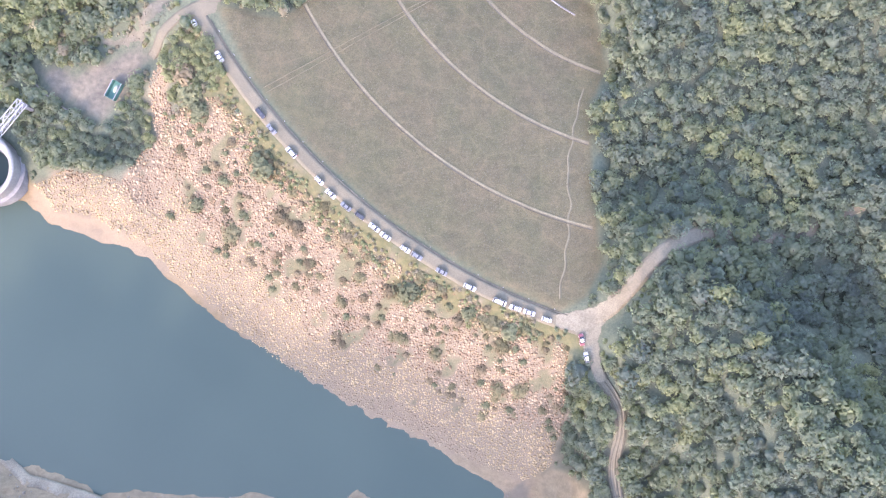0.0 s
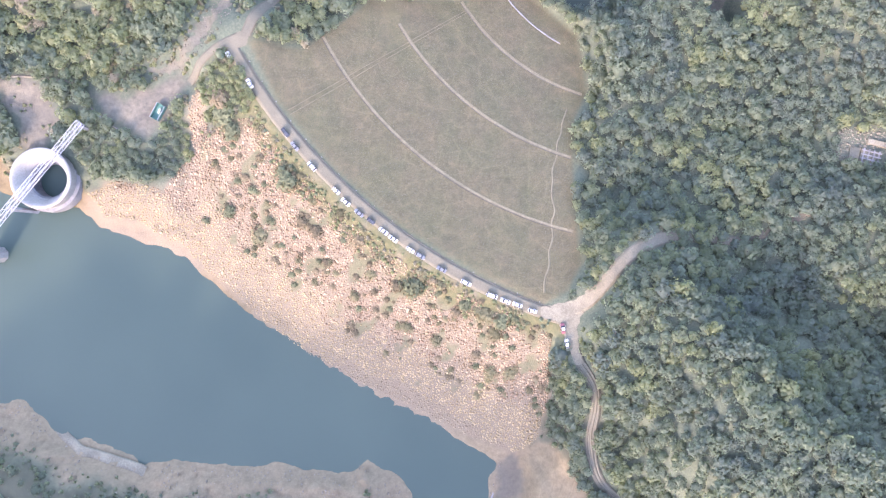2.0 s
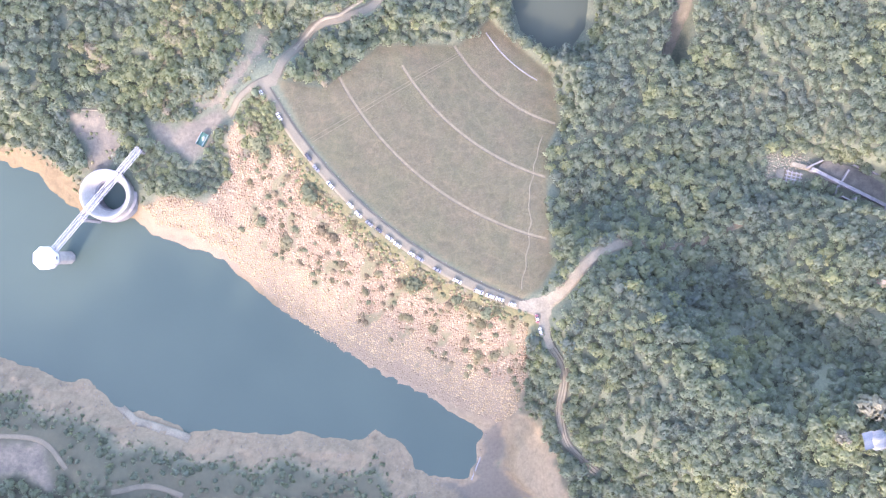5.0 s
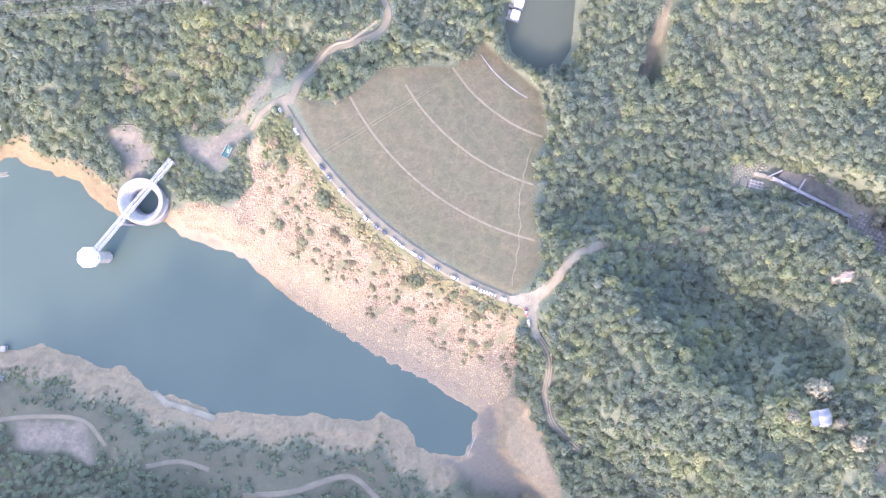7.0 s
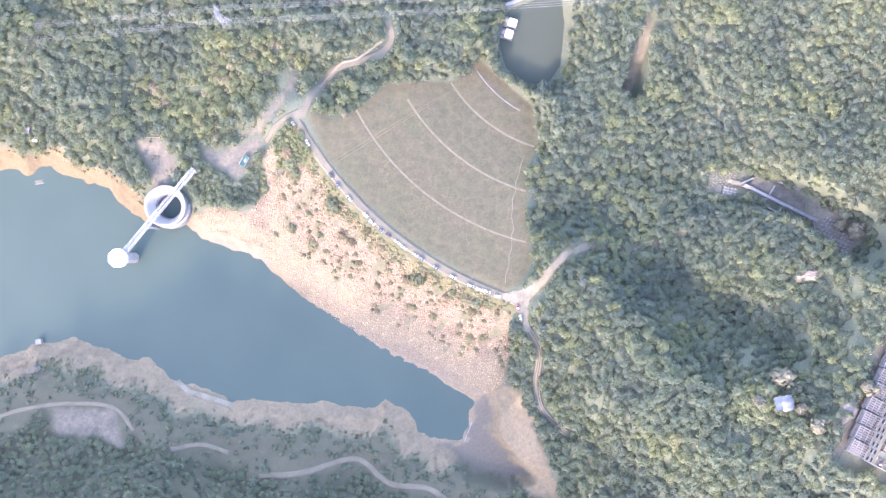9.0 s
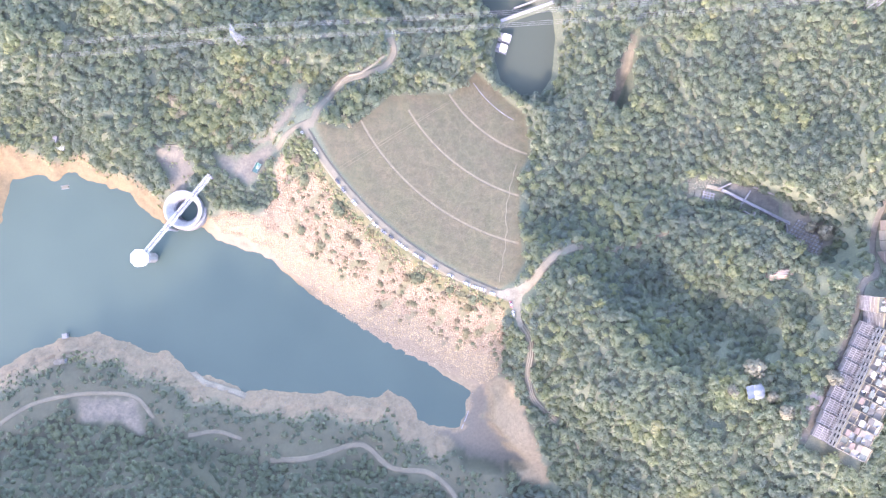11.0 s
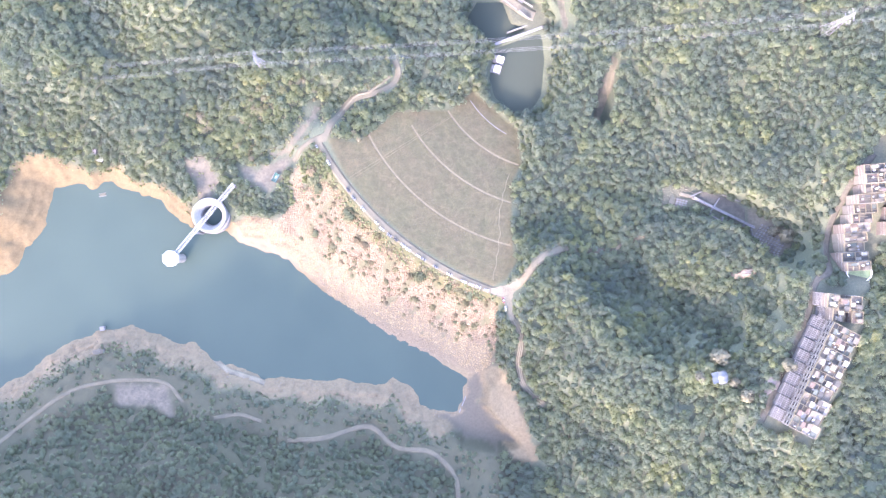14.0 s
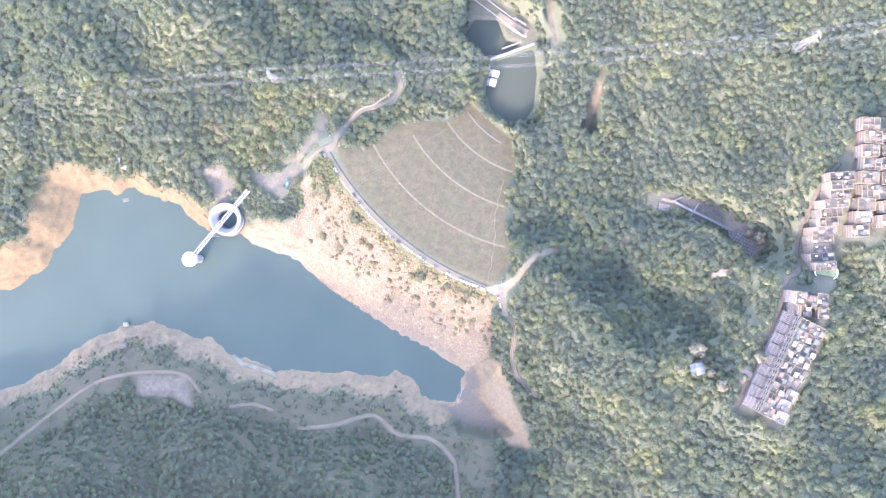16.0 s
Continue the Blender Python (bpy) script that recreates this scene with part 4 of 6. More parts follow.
def shrub_template(k):
    top = thing("shrub", 0, 0, 0)
    cv, cf = crown_shape(300 + k, 7, 180)
    bm = bmesh.new()
    for a in range(4):
        tube(bm, (0, 0, -0.1), (0.4 * math.cos(a * 1.6 + k), 0.4 * math.sin(a * 1.6 + k), 0.5), 0.03, 5)
    part("stem", bm, BARK, top)
    crown = new("crown", tri_mesh("crown", (cv - np.array([0, 0, 0.45])) * np.array([1, 1, 0.8]), cf, [SHRUB_LEAVES[k % 3]]))
    crown.parent = top
    return top


SHRUB_TEXT = ["olive-green shrub among the rip-rap boulders", "dry brown scrub among the rip-rap boulders", "dense dark green bush on the stony dam face"]
SHRUBS = [shrub_template(k) for k in range(6)]
BIG = [(-108.5, 58, 4.4), (-105, 51, 3.9), (-110, 66, 3.9), (-79.5, 29.9, 5.0), (-23.5, -18.5, 4.2), (-50.5, -22.9, 2.0), (-4.5, -29.7, 2.0), (13.1, -39.9, 2.3), (-96, 25, 1.9), (-67, 6, 2.8), (-48, 2, 2.4),
       (-27, -37, 2.4), (-13.5, -43, 2.3), (-74, 11, 2.6), (-94, 5, 3.2), (-108, 16, 2.8), (-43, -13, 2.0), (-31, -18, 2.6), (4.5, -50, 2.0), (11, -58, 2.6),
       (20, -58, 2.4), (-63, -8, 2.0), (8, -31, 3.2), (16, -34, 3.4), (-1, -27, 2.4)]
mx, my = scatter(FACE, 4.6, lambda x, y: (waves(x, y, 30, 71, 3) + 0.5 * overgrown(x, y) > 0.0) & (edge_distance(x, y, SHORE) > 17) & (np.hypot(x - O[0], y - O[1]) > 219))
vx, vy = scatter(FACE, 3.4, lambda x, y: (np.abs(np.hypot(x - O[0], y - O[1]) - 219.5) < 2.6) & (waves(x, y, 14, 72, 3) > -0.1))
spots = [(x, y, s, 2 if s > 3.9 else int(rng.integers(0, 3))) for x, y, s in BIG]
spots += [(x, y, float(rng.uniform(0.7, 2.0)), int(rng.choice([0, 1, 1, 2]))) for x, y in zip(mx, my)]
spots += [(x, y, float(rng.uniform(1.0, 2.2)), int(rng.choice([0, 0, 1]))) for x, y in zip(vx, vy)]
for n, (x, y, s, kind) in enumerate(spots):
    k = kind + 3 * (n % 2)
    s = s * (1.6 if n < len(BIG) else 1.25)
    m = pose(x, y, float(ground_at(x, y)), 0, 0, float(rng.uniform(0, 360))) @ Matrix.Diagonal((s, s, s * 0.6, 1))
    tagged(copy_thing(SHRUBS[k], m), SHRUB_TEXT[kind], "shrub", "shrubs on the dam face")
for ob in SHRUBS:
    for c in (*ob.children_recursive, ob):
        bpy.data.objects.remove(c)

# ---- tufts on the grassed face ----
GRASS_BLADES = material("dry and green grass tufts", (0.1, 0.1, 0.07), 0.9, 0.0, 0.2)
colour_in(GRASS_BLADES, ramp_of(GRASS_BLADES, attribute_of(GRASS_BLADES, "tint"), [(0.0, (0.069, 0.067, 0.047)), (0.5, (0.085, 0.077, 0.056)), (1.0, (0.104, 0.091, 0.067))]))
FOOTPATH = [(50, 66), (47.2, 59), (46.4, 54), (43.9, 48), (43.6, 42), (41.2, 36), (41, 30), (40.1, 23), (41.3, 16), (39.4, 10), (39.9, 4), (37.6, -3), (37.5, -9), (35.2, -15), (34.6, -21)]


def grassy(x, y):
    """On the turf, clear of the paths, drains and the stair channel."""
    r, a = np.hypot(x - O[0], y - O[1]), np.degrees(np.arctan2(y - O[1], x - O[0]))
    ok = (r < 204.5) & (np.abs(a + 145.2) * r * 0.01745 > 2.0) & (edge_distance(x, y, smooth_line(FOOTPATH, 4.0), False) > 0.9)
    for k in (*R_BERMS, R_DRAIN):
        ok &= np.abs(r - k - 0.3) > 1.5
    return ok


fx, fy = scatter(GRASS, 1.3, grassy)
n = len(fx)
turn = rng.uniform(0, 2 * np.pi, (n, 3)) / 3 + np.array([0, 2.09, 4.19])
wide, high = rng.uniform(0.14, 0.30, (n, 1)), rng.uniform(0.08, 0.2, (n, 1))
gx, gy, gz_ = fx[:, None], fy[:, None], ground_at(fx, fy)[:, None]
P0 = np.stack([gx - np.cos(turn) * wide, gy - np.sin(turn) * wide, gz_ - 0.03 + 0 * turn], -1)
P1 = np.stack([gx + np.cos(turn) * wide, gy + np.sin(turn) * wide, gz_ - 0.03 + 0 * turn], -1)
P2 = np.stack([gx - np.sin(turn) * wide * 0.9, gy + np.cos(turn) * wide * 0.9, gz_ + high + 0 * turn], -1)
tuft = np.stack([P0, P1, P2], 2).reshape(-1, 3)
tone_ = np.clip(0.5 + 0.3 * waves(fx, fy, 30, 91, 3) + rng.normal(0, 0.25, n), 0, 1)
tagged(new("grass_tufts", tri_mesh("grass_tufts", tuft, np.arange(len(tuft)).reshape(-1, 3), [GRASS_BLADES], {"tint": np.repeat(tone_, 9)})), "short green and dry grass tufts on the dam face", "grass", kind="stuff")

# ---- lines on the grassed face ----
def radial(a, r0, r1, n=24):
    return [(O[0] + r * math.cos(radians(a)), O[1] + r * math.sin(radians(a))) for r in np.linspace(r0, r1, n)]


A_STAIR = -145.2
for side in (-0.32, 0.32):
    ribbon("kerb", radial(A_STAIR + side, 205, 107), 0.26, TRODDEN, "thin concrete edge of the channel down the dam face", 0.2, 3.0, 2, "kerb")
ribbon("drain", arc(R_DRAIN, -147, -119), 0.65, CONCRETE_OLD, "pale concrete toe drain on the grassed dam face", 0.25, 2.0, 3, "drain")
ribbon("kerb", crest_arc(-3.15, -154.5, -104.5), 0.4, KERB_DARK, "weathered kerb along the downstream edge of the crest road", 0.22, 2.0, 3, "kerb")
ribbon("path", FOOTPATH, 0.8, TRODDEN, "narrow trodden footpath across the grass", 0.06, 2.0, 3, "path")
ribbon("path", [(-89, 110), (-84, 118), (-75, 127), (-65, 129.5), (-56, 136), (-48, 143)], 2.0, GRAVEL, "pale cutting along the road's upper side", 0.5, 2.0, 3, "path")
ribbon("path", [(-212, 76), (-200, 77), (-190, 76), (-178, 74)], 1.2, GRAVEL, "thin pale footpath above the bank", 0.1, 2.0, 3, "path")
ribbon("path", [(84, -122), (88, -131), (91, -139), (97, -146), (104, -152)], 2.6, GRAVEL, "bare slip scar on the wooded slope", 0.15, 2.0, 3, "path")
ribbon("kerb", [(20.5, -99), (18.2, -105), (15, -113), (11.5, -122), (8.2, -130)], 0.7, CONCRETE_OLD, "pale concrete edge along the muddy inlet", 0.15, 2.0, 3, "kerb", 0.35)
POLE = mottled("grey post", (0.2, 0.2, 0.2), (0.28, 0.28, 0.28), 2.0, 8.0)
post = None
for k, a in enumerate(np.linspace(-153, -106, 17)):
    x, y = crest_arc(-3.8, a, a, 1)[0]
    m = pose(x, y, float(ground_at(x, y)) - 0.05, 0, 0, a)
    if post is None:
        post = thing("marker_post", 0, 0, 0)
        post.matrix_world = m
        part("post", one_box(0, 0, 0.5, 0.22, 0.22, 1.0, bevel=0.03), POLE, post)
        part("cap", one_box(0, 0, 1.04, 0.28, 0.28, 0.08, bevel=0.02), CONCRETE, post)
        tagged(post, "short concrete marker post beside the crest road", "post", "posts along the crest road")
    else:
        copy_thing(post, m)

def paved(outline, lift, mat, label, name="road", ragged=0.35):
    """A patch of road surface laid on the ground, finely cut so that it follows it."""
    (x0, y0), (x1, y1) = np.min(outline, 0), np.max(outline, 0)
    xs, ys = np.arange(x0 - 0.5, x1 + 1, 0.36), np.arange(y0 - 0.5, y1 + 1, 0.36)
    X, Y = np.meshgrid(xs, ys)
    inside = edge_distance(X, Y, outline) < 0.3 + ragged * waves(X, Y, 6, 77, 2)
    V = np.stack([X, Y, ground_at(X, Y) + lift], -1).reshape(-1, 3)
    i = np.arange(X.size).reshape(X.shape)
    F = np.stack([i[:-1, :-1], i[:-1, 1:], i[1:, 1:], i[1:, :-1]], -1)
    ok = inside[:-1, :-1] & inside[:-1, 1:] & inside[1:, 1:] & inside[1:, :-1]
    F = F[ok]
    used, F = np.unique(F.ravel(), return_inverse=True)
    return tagged(new(name, tri_mesh(name, V[used], F.reshape(-1, 4), [mat])), label, "road" if name == "road" else "bare earth", kind="structure")


paved([(33, -27.5), (40, -25.8), (46, -25.0), (51, -22), (56, -17.5), (60.5, -20), (55.5, -26), (50.5, -31.5), (48.8, -37), (49.5, -46), (50.5, -52), (47.5, -52), (44.6, -44), (42.4, -37), (40, -33.5), (33, -31.5)], 0.17, GRAVEL, "pale dusty fork where the dam road meets two tracks")
paved([(-95.5, 93), (-97.5, 88.5), (-102, 87), (-106.5, 88.3), (-104, 91.5), (-100, 95)], 0.16, ASPHALT, "worn apron where the crest road turns off")
paved([(-143, 79), (-136, 78), (-129, 80), (-121, 88), (-113.5, 98), (-107, 108), (-104.5, 118), (-107.5, 119), (-110, 110.5), (-116, 102), (-119, 101), (-124, 92.5), (-131, 84.5), (-137, 81), (-142, 81.5)], 0.1, TRACK, "pale eroded gully floor beside the dam", "gully", 1.5)

paved([(85, 238), (91, 238), (95, 212), (99, 190), (95, 185), (91.5, 205), (88, 222)], 0.12, TRACK, "pale earth track beside the pond")
paved([(134, 162), (138.5, 160), (136, 140), (130, 122), (125, 109), (121, 112), (124, 126), (122, 138), (129, 146)], 0.12, TRACK, "bare earth strip between the trees")

# ---- cars ----
GLASS = material("dark car glass", (0.020, 0.022, 0.025), 0.08, 0.0, 0.5)
TYRE = material("tyre rubber", (0.02, 0.02, 0.02), 0.9)
RIM_METAL = material("wheel rim", (0.5, 0.5, 0.5), 0.35, 0.9)
LAMP_CLEAR = material("headlight glass", (0.7, 0.7, 0.7), 0.15)
LAMP_RED = material("tail light glass", (0.4, 0.02, 0.02), 0.2)
PAINTS = {"white": (0.306, 0.306, 0.300), "silver": (0.257, 0.263, 0.269), "grey": (0.086, 0.089, 0.092), "black": (0.015, 0.015, 0.017), "red": (0.147, 0.034, 0.034)}
PAINT = {}
for key, rgb in PAINTS.items():
    PAINT[key] = m = material(key + " car paint", rgb, 0.3, 0.0, 0.5)
    m.node_tree.nodes["Principled BSDF"].inputs["Coat Weight"].default_value = 0.5
    colour_in(m, mixed(m, 1.0, rgb, ramp_of(m, noise_of(m, 1.5), [(0.3, (0.9, 0.9, 0.9)), (0.7, (1.04, 1.03, 1.02))]), "MULTIPLY"))


def loft(sections):
    """A shell through cross-sections: x, half width below, half width above, bottom, top."""
    bm = bmesh.new()
    rows = []
    for x, wl, wu, z0, z1 in sections:
        zm = z0 + (z1 - z0) * 0.55
        rows.append([bm.verts.new(p) for p in ((x, -wl, z0), (x, -wl * 1.02, zm), (x, -wu, z1 - 0.04), (x, -wu * 0.86, z1), (x, wu * 0.86, z1), (x, wu, z1 - 0.04), (x, wl * 1.02, zm), (x, wl, z0))])
    for a, b in zip(rows, rows[1:]):
        for i in range(8):
            bm.faces.new((a[i], a[(i + 1) % 8], b[(i + 1) % 8], b[i]))
    bm.faces.new(rows[0])
    bm.faces.new(rows[-1][::-1])
    return bm


def car(x, y, z, heading, colour, kind, roof=None):
    top = thing("van" if kind == "van" else "car", x, y, z, heading)
    L, W = {"saloon": (4.6, 0.90), "hatch": (4.0, 0.86), "suv": (4.6, 0.94), "estate": (4.9, 0.92), "van": (5.2, 1.0)}[kind]
    h = L / 2
    belt, high = {"saloon": (0.92, 1.42), "hatch": (0.92, 1.48), "suv": (1.05, 1.72), "estate": (0.94, 1.5), "van": (1.15, 2.05)}[kind]
    paint, cap = PAINT[colour], PAINT[roof or colour]
    part("body", loft([(-h, W * 0.86, W * 0.8, 0.35, belt - 0.12), (-h + 0.25, W, W * 0.95, 0.22, belt), (-0.3, W, W * 0.97, 0.2, belt + 0.02), (h - 1.3, W, W * 0.95, 0.2, belt), (h - 0.35, W * 0.98, W * 0.9, 0.22, belt - 0.16), (h, W * 0.8, W * 0.72, 0.35, belt - 0.3)]), paint, top)
    r0 = -h + {"saloon": 0.95, "hatch": 0.3, "suv": 0.3, "estate": 0.35, "van": 0.1}[kind]
    f0 = h - (0.75 if kind == "van" else 1.1)
    part("cabin", loft([(r0, W * 0.9, W * 0.85, belt - 0.05, belt + 0.06), (r0 + 0.35, W * 0.92, W * 0.8, belt - 0.05, high - 0.05), (0.4 if kind != "van" else 1.2, W * 0.92, W * 0.78, belt - 0.05, high - 0.04), (f0, W * 0.9, W * 0.84, belt - 0.05, belt + 0.06)]), GLASS, top, "dark tinted glass")
    part("roof", one_box((r0 + 0.45 + (0.45 if kind != "van" else 1.2)) / 2, 0, high - 0.02, (0.45 if kind != "van" else 1.2) - r0 - 0.35, W * 1.5, 0.09, bevel=0.03), cap, top)
    for sy in (-1, 1):
        for px_ in (-h + 0.85, h - 0.9):
            bm = bmesh.new()
            bmesh.ops.create_cone(bm, cap_ends=True, segments=16, radius1=0.33, radius2=0.33, depth=0.22, matrix=pose(px_, sy * (W - 0.1), 0.33, 90))
            wheel = part("wheel", bm, TYRE, top)
            bm = bmesh.new()
            bmesh.ops.create_cone(bm, cap_ends=True, segments=12, radius1=0.2, radius2=0.2, depth=0.04, matrix=pose(px_, sy * (W + 0.02), 0.33, 90))
            part("rim", bm, RIM_METAL, wheel)
        part("headlight", one_box(h - 0.12, sy * W * 0.62, belt - 0.38, 0.22, 0.34, 0.14, bevel=0.03), LAMP_CLEAR, top)
        part("tail_light", one_box(-h + 0.06, sy * W * 0.7, belt - 0.24, 0.12, 0.28, 0.2, bevel=0.02), LAMP_RED, top)
        part("mirror", one_box(f0 - 0.35, sy * (W + 0.12), belt + 0.05, 0.14, 0.2, 0.13, bevel=0.03), cap, top)
    words = {"saloon": "saloon car", "hatch": "small hatchback", "suv": "tall family car", "estate": "long estate car", "van": "delivery van"}[kind]
    two = " with a white roof" if roof else ""
    tagged(top, f"{colour} {words}{two} parked on the narrow road", "van" if kind == "van" else "car", "cars parked along the dam road")
    return top


CARS = [(-95.4, 71.5, "white", "saloon"), (-79.8, 50.0, "black", "suv"), (-75.6, 43.9, "grey", "saloon"), (-68.1, 35.0, "white", "estate"), (-57.4, 24.2, "white", "hatch"),
        (-53.1, 19.2, "white", "saloon"), (-47.3, 14.4, "grey", "saloon"), (-42.1, 10.9, "black", "hatch"), (-36.5, 6.4, "silver", "saloon"), (-32.3, 3.0, "white", "saloon"),
        (-24.7, -1.9, "white", "hatch"), (-20.3, -4.5, "grey", "suv"), (-10.9, -10.5, "grey", "saloon"), (-0.1, -16.5, "white", "estate"), (11.3, -22.1, "white", "van"),
        (17.3, -24.5, "white", "saloon"), (22.6, -26.2, "white", "saloon"), (29.3, -28.9, "white", "hatch")]
for k, (x, y, colour, kind) in enumerate(CARS):
    a = math.degrees(math.atan2(y - O[1], x - O[0]))
    car(x, y, 19.14, a + (90 if k % 3 else -90), colour, kind)
car(42.6, -36.6, float(ground_at(42.6, -36.6)) + 0.14, 98, "red", "saloon", "white")
car(44.2, -43.2, float(ground_at(44.2, -43.2)) + 0.14, 100, "white", "hatch")
car(-104.6, 83.6, float(ground_at(-104.6, 83.6)) + 0.16, 118, "white", "saloon")

# ---- spillway, bridge and intake tower ----
SHAFT_DARK = mottled("dark grey concrete", (0.067, 0.068, 0.072), (0.133, 0.133, 0.133), 0.4, 3.0, 0.7, 0.3, 0.05)
RIM = (-192.3, 30.8)
bell = thing("spillway", *RIM, 0)
part("bowl", lathe([(13.6, 6.5), (13.6, 11.8), (13.9, 12.3), (13.9, 12.8), (13.3, 13.1), (12.4, 12.8), (11.4, 11.6), (10.4, 9.9), (9.4, 8.2), (8.8, 7.0)], 84), BELL_WHITE, bell, "pale smooth concrete bowl", smooth=True)
part("shaft", lathe([(9.2, 7.0), (8.8, 7.02), (8.1, 6.2), (7.9, 4.0), (7.8, -19.0)], 64), SHAFT_DARK, bell, "dark concrete shaft")
part("shaft_floor", lathe([(7.8, -18.9), (0.05, -18.9)], 48), SHAFT_DARK, bell)
part("footing", lathe([(13.8, 2.0), (15.0, 2.0), (15.0, 7.6), (13.61, 7.9)], 84), CONCRETE_OLD, bell)
tagged(bell, "round pale concrete bell-mouth spillway with a dark shaft", "spillway")

TX, TY = -219.4, -4.0
tower = thing("intake_tower", TX, TY, 0, 22.5)
part("shaft", lathe([(0.05, -12), (3.9, -12), (3.9, 16.6), (4.4, 17.2), (0.05, 17.2)], 8), BELL_WHITE, tower, "weathered octagonal concrete shaft")
part("platform", lathe([(0.05, 17.2), (6.3, 17.2), (6.3, 17.7), (0.05, 17.7)], 8), CONCRETE, tower)
part("gatehouse", lathe([(5.6, 17.7), (5.6, 20.9), (0.05, 20.9)], 8), WHITE, tower, "white rendered gatehouse wall")
roof = part("roof", lathe([(0.05, 20.9), (6.3, 20.9), (6.5, 21.0), (6.5, 21.5), (6.1, 21.7), (0.05, 22.3)], 8), WHITE, tower, "white flat octagonal roof")
part("vent", one_box(1.5, 1.0, 22.3, 0.9, 0.9, 0.5, bevel=0.05), CONCRETE, roof)
for k in range(8):
    a = 22.5 + 45 * k
    part("window", one_box(5.2 * math.cos(radians(a)), 5.2 * math.sin(radians(a)), 19.5, 0.14, 1.9, 1.3, rz=a), GLASS, tower, "dark louvred window")
for k in range(16):
    a = 22.5 * k
    rr_ = 6.05 if k % 2 == 0 else 5.65
    part("rail_post", tube(bmesh.new(), (rr_ * math.cos(radians(a)), rr_ * math.sin(radians(a)), 17.7), (rr_ * math.cos(radians(a)), rr_ * math.sin(radians(a)), 18.8), 0.05), STEEL, tower)
tagged(tower, "white octagonal intake tower standing in the reservoir", "tower")

BA, BB = Vector((-215.4, 0.2, 18.6)), Vector((-170.0, 54.4, 19.2))
span = (BB - BA).length
bridge = thing("footbridge", *BA, 0)
bridge.matrix_world = Matrix.Translation(BA) @ pose(0, 0, 0, 0, 0, math.degrees(math.atan2(BB.y - BA.y, BB.x - BA.x)))
BRIDGE_STEEL = mottled("pale grey painted steel", (0.275, 0.282, 0.288), (0.338, 0.344, 0.351), 1.0, 6.0, 0.5, 0.05, 0.01)
HALF, HIGH, BAYS = 1.4, 2.4, 18
BAY = span / BAYS
DARK_STEEL = mottled("dark steel grating", (0.07, 0.072, 0.075), (0.11, 0.112, 0.115), 1.0, 6.0, 0.7)
part("deck", one_box(span / 2, 0, 0.02, span, 1.2, 0.08), DARK_STEEL, bridge, "grey steel grating walkway")
for sy in (-1, 1):
    for z in (0.0, HIGH):
        part("chord", one_box(span / 2, sy * HALF, z, span, 0.2, 0.2, bevel=0.03), BRIDGE_STEEL, bridge)
_rod = {}
for kind, a, b, r in (("strut", (0, -HALF, HIGH), (0, HALF, HIGH), 0.09), ("brace", (0, -HALF, HIGH), (BAY, HALF, HIGH), 0.065), ("post", (0, HALF, 0), (0, HALF, HIGH), 0.09), ("diagonal", (0, HALF, 0), (BAY, HALF, HIGH), 0.06)):
    _rod[kind] = part(kind, tube(bmesh.new(), a, b, r), BRIDGE_STEEL).data
for ob in [o for o in scene.objects if o.data in _rod.values()]:
    bpy.data.objects.remove(ob)
for k in range(BAYS + 1):
    for kind, flip in (("strut", 1), ("post", 1), ("post", -1), ("brace", 1 if k % 2 else -1), ("diagonal", 1), ("diagonal", -1)):
        if k == BAYS and kind in ("brace", "diagonal"):
            continue
        ob = new(kind, _rod[kind])
        ob.parent = bridge
        ob.location, ob.scale = (k * BAY, 0, 0), (1, flip, 1)
tagged(bridge, "pale grey steel truss footbridge to the intake tower", "bridge")
_pf = BA.lerp(BB, 0.30)
pier = thing("bridge_pier", _pf.x, _pf.y, 0)
part("column", one_box(0, 0, 6.0, 1.6, 1.6, 24.0, 50, bevel=0.1), CONCRETE, pier)
part("cap", one_box(0, 0, 18.2, 3.2, 1.8, 0.5, 50 - 90, bevel=0.05), CONCRETE, pier)
tagged(pier, "square concrete pier under the truss footbridge", "pier")
_pe = BA.lerp(BB, 1.0)
abut = thing("bridge_abutment", _pe.x, _pe.y, float(ground_at(_pe.x, _pe.y)) - 1)
part("block", one_box(-0.9, -1.1, (18.7 - abut.location.z) / 2 - 0.5, 1.4, 2.4, 19.7 - abut.location.z, 50, bevel=0.1), CONCRETE_OLD, abut)
tagged(abut, "stained concrete abutment at the footbridge's landward end", "abutment")

# ---- gravel clearing ----
GREEN = mottled("green painted steel", (0.045, 0.120, 0.092), (0.075, 0.165, 0.130), 0.6, 4.0, 0.5, 0.1, 0.02)
SACK = mottled("pale sacking", (0.168, 0.204, 0.180), (0.240, 0.270, 0.246), 1.0, 4.0, 0.9, 0.5, 0.1)
gz = float(ground_at(-139.0, 60.6))
skip = thing("skip_container", -139.0, 60.6, gz, 62)
part("floor", one_box(0, 0, 0.12, 7.2, 4.0, 0.24), GREEN, skip)
for sy in (-1, 1):
    part("side", one_box(0, sy * 1.95, 1.1, 7.2, 0.14, 2.0, bevel=0.02), GREEN, skip)
    part("end", one_box(sy * 3.55, 0, 1.1, 0.14, 3.8, 2.0, bevel=0.02), GREEN, skip)
    part("rail", one_box(0, sy * 1.95, 2.16, 7.4, 0.26, 0.14, bevel=0.02), CONCRETE, skip, "pale worn top rail")
    for k in range(6):
        part("rib", one_box(-3.0 + 1.2 * k, sy * 2.06, 1.1, 0.14, 0.1, 1.9), GREEN, skip)
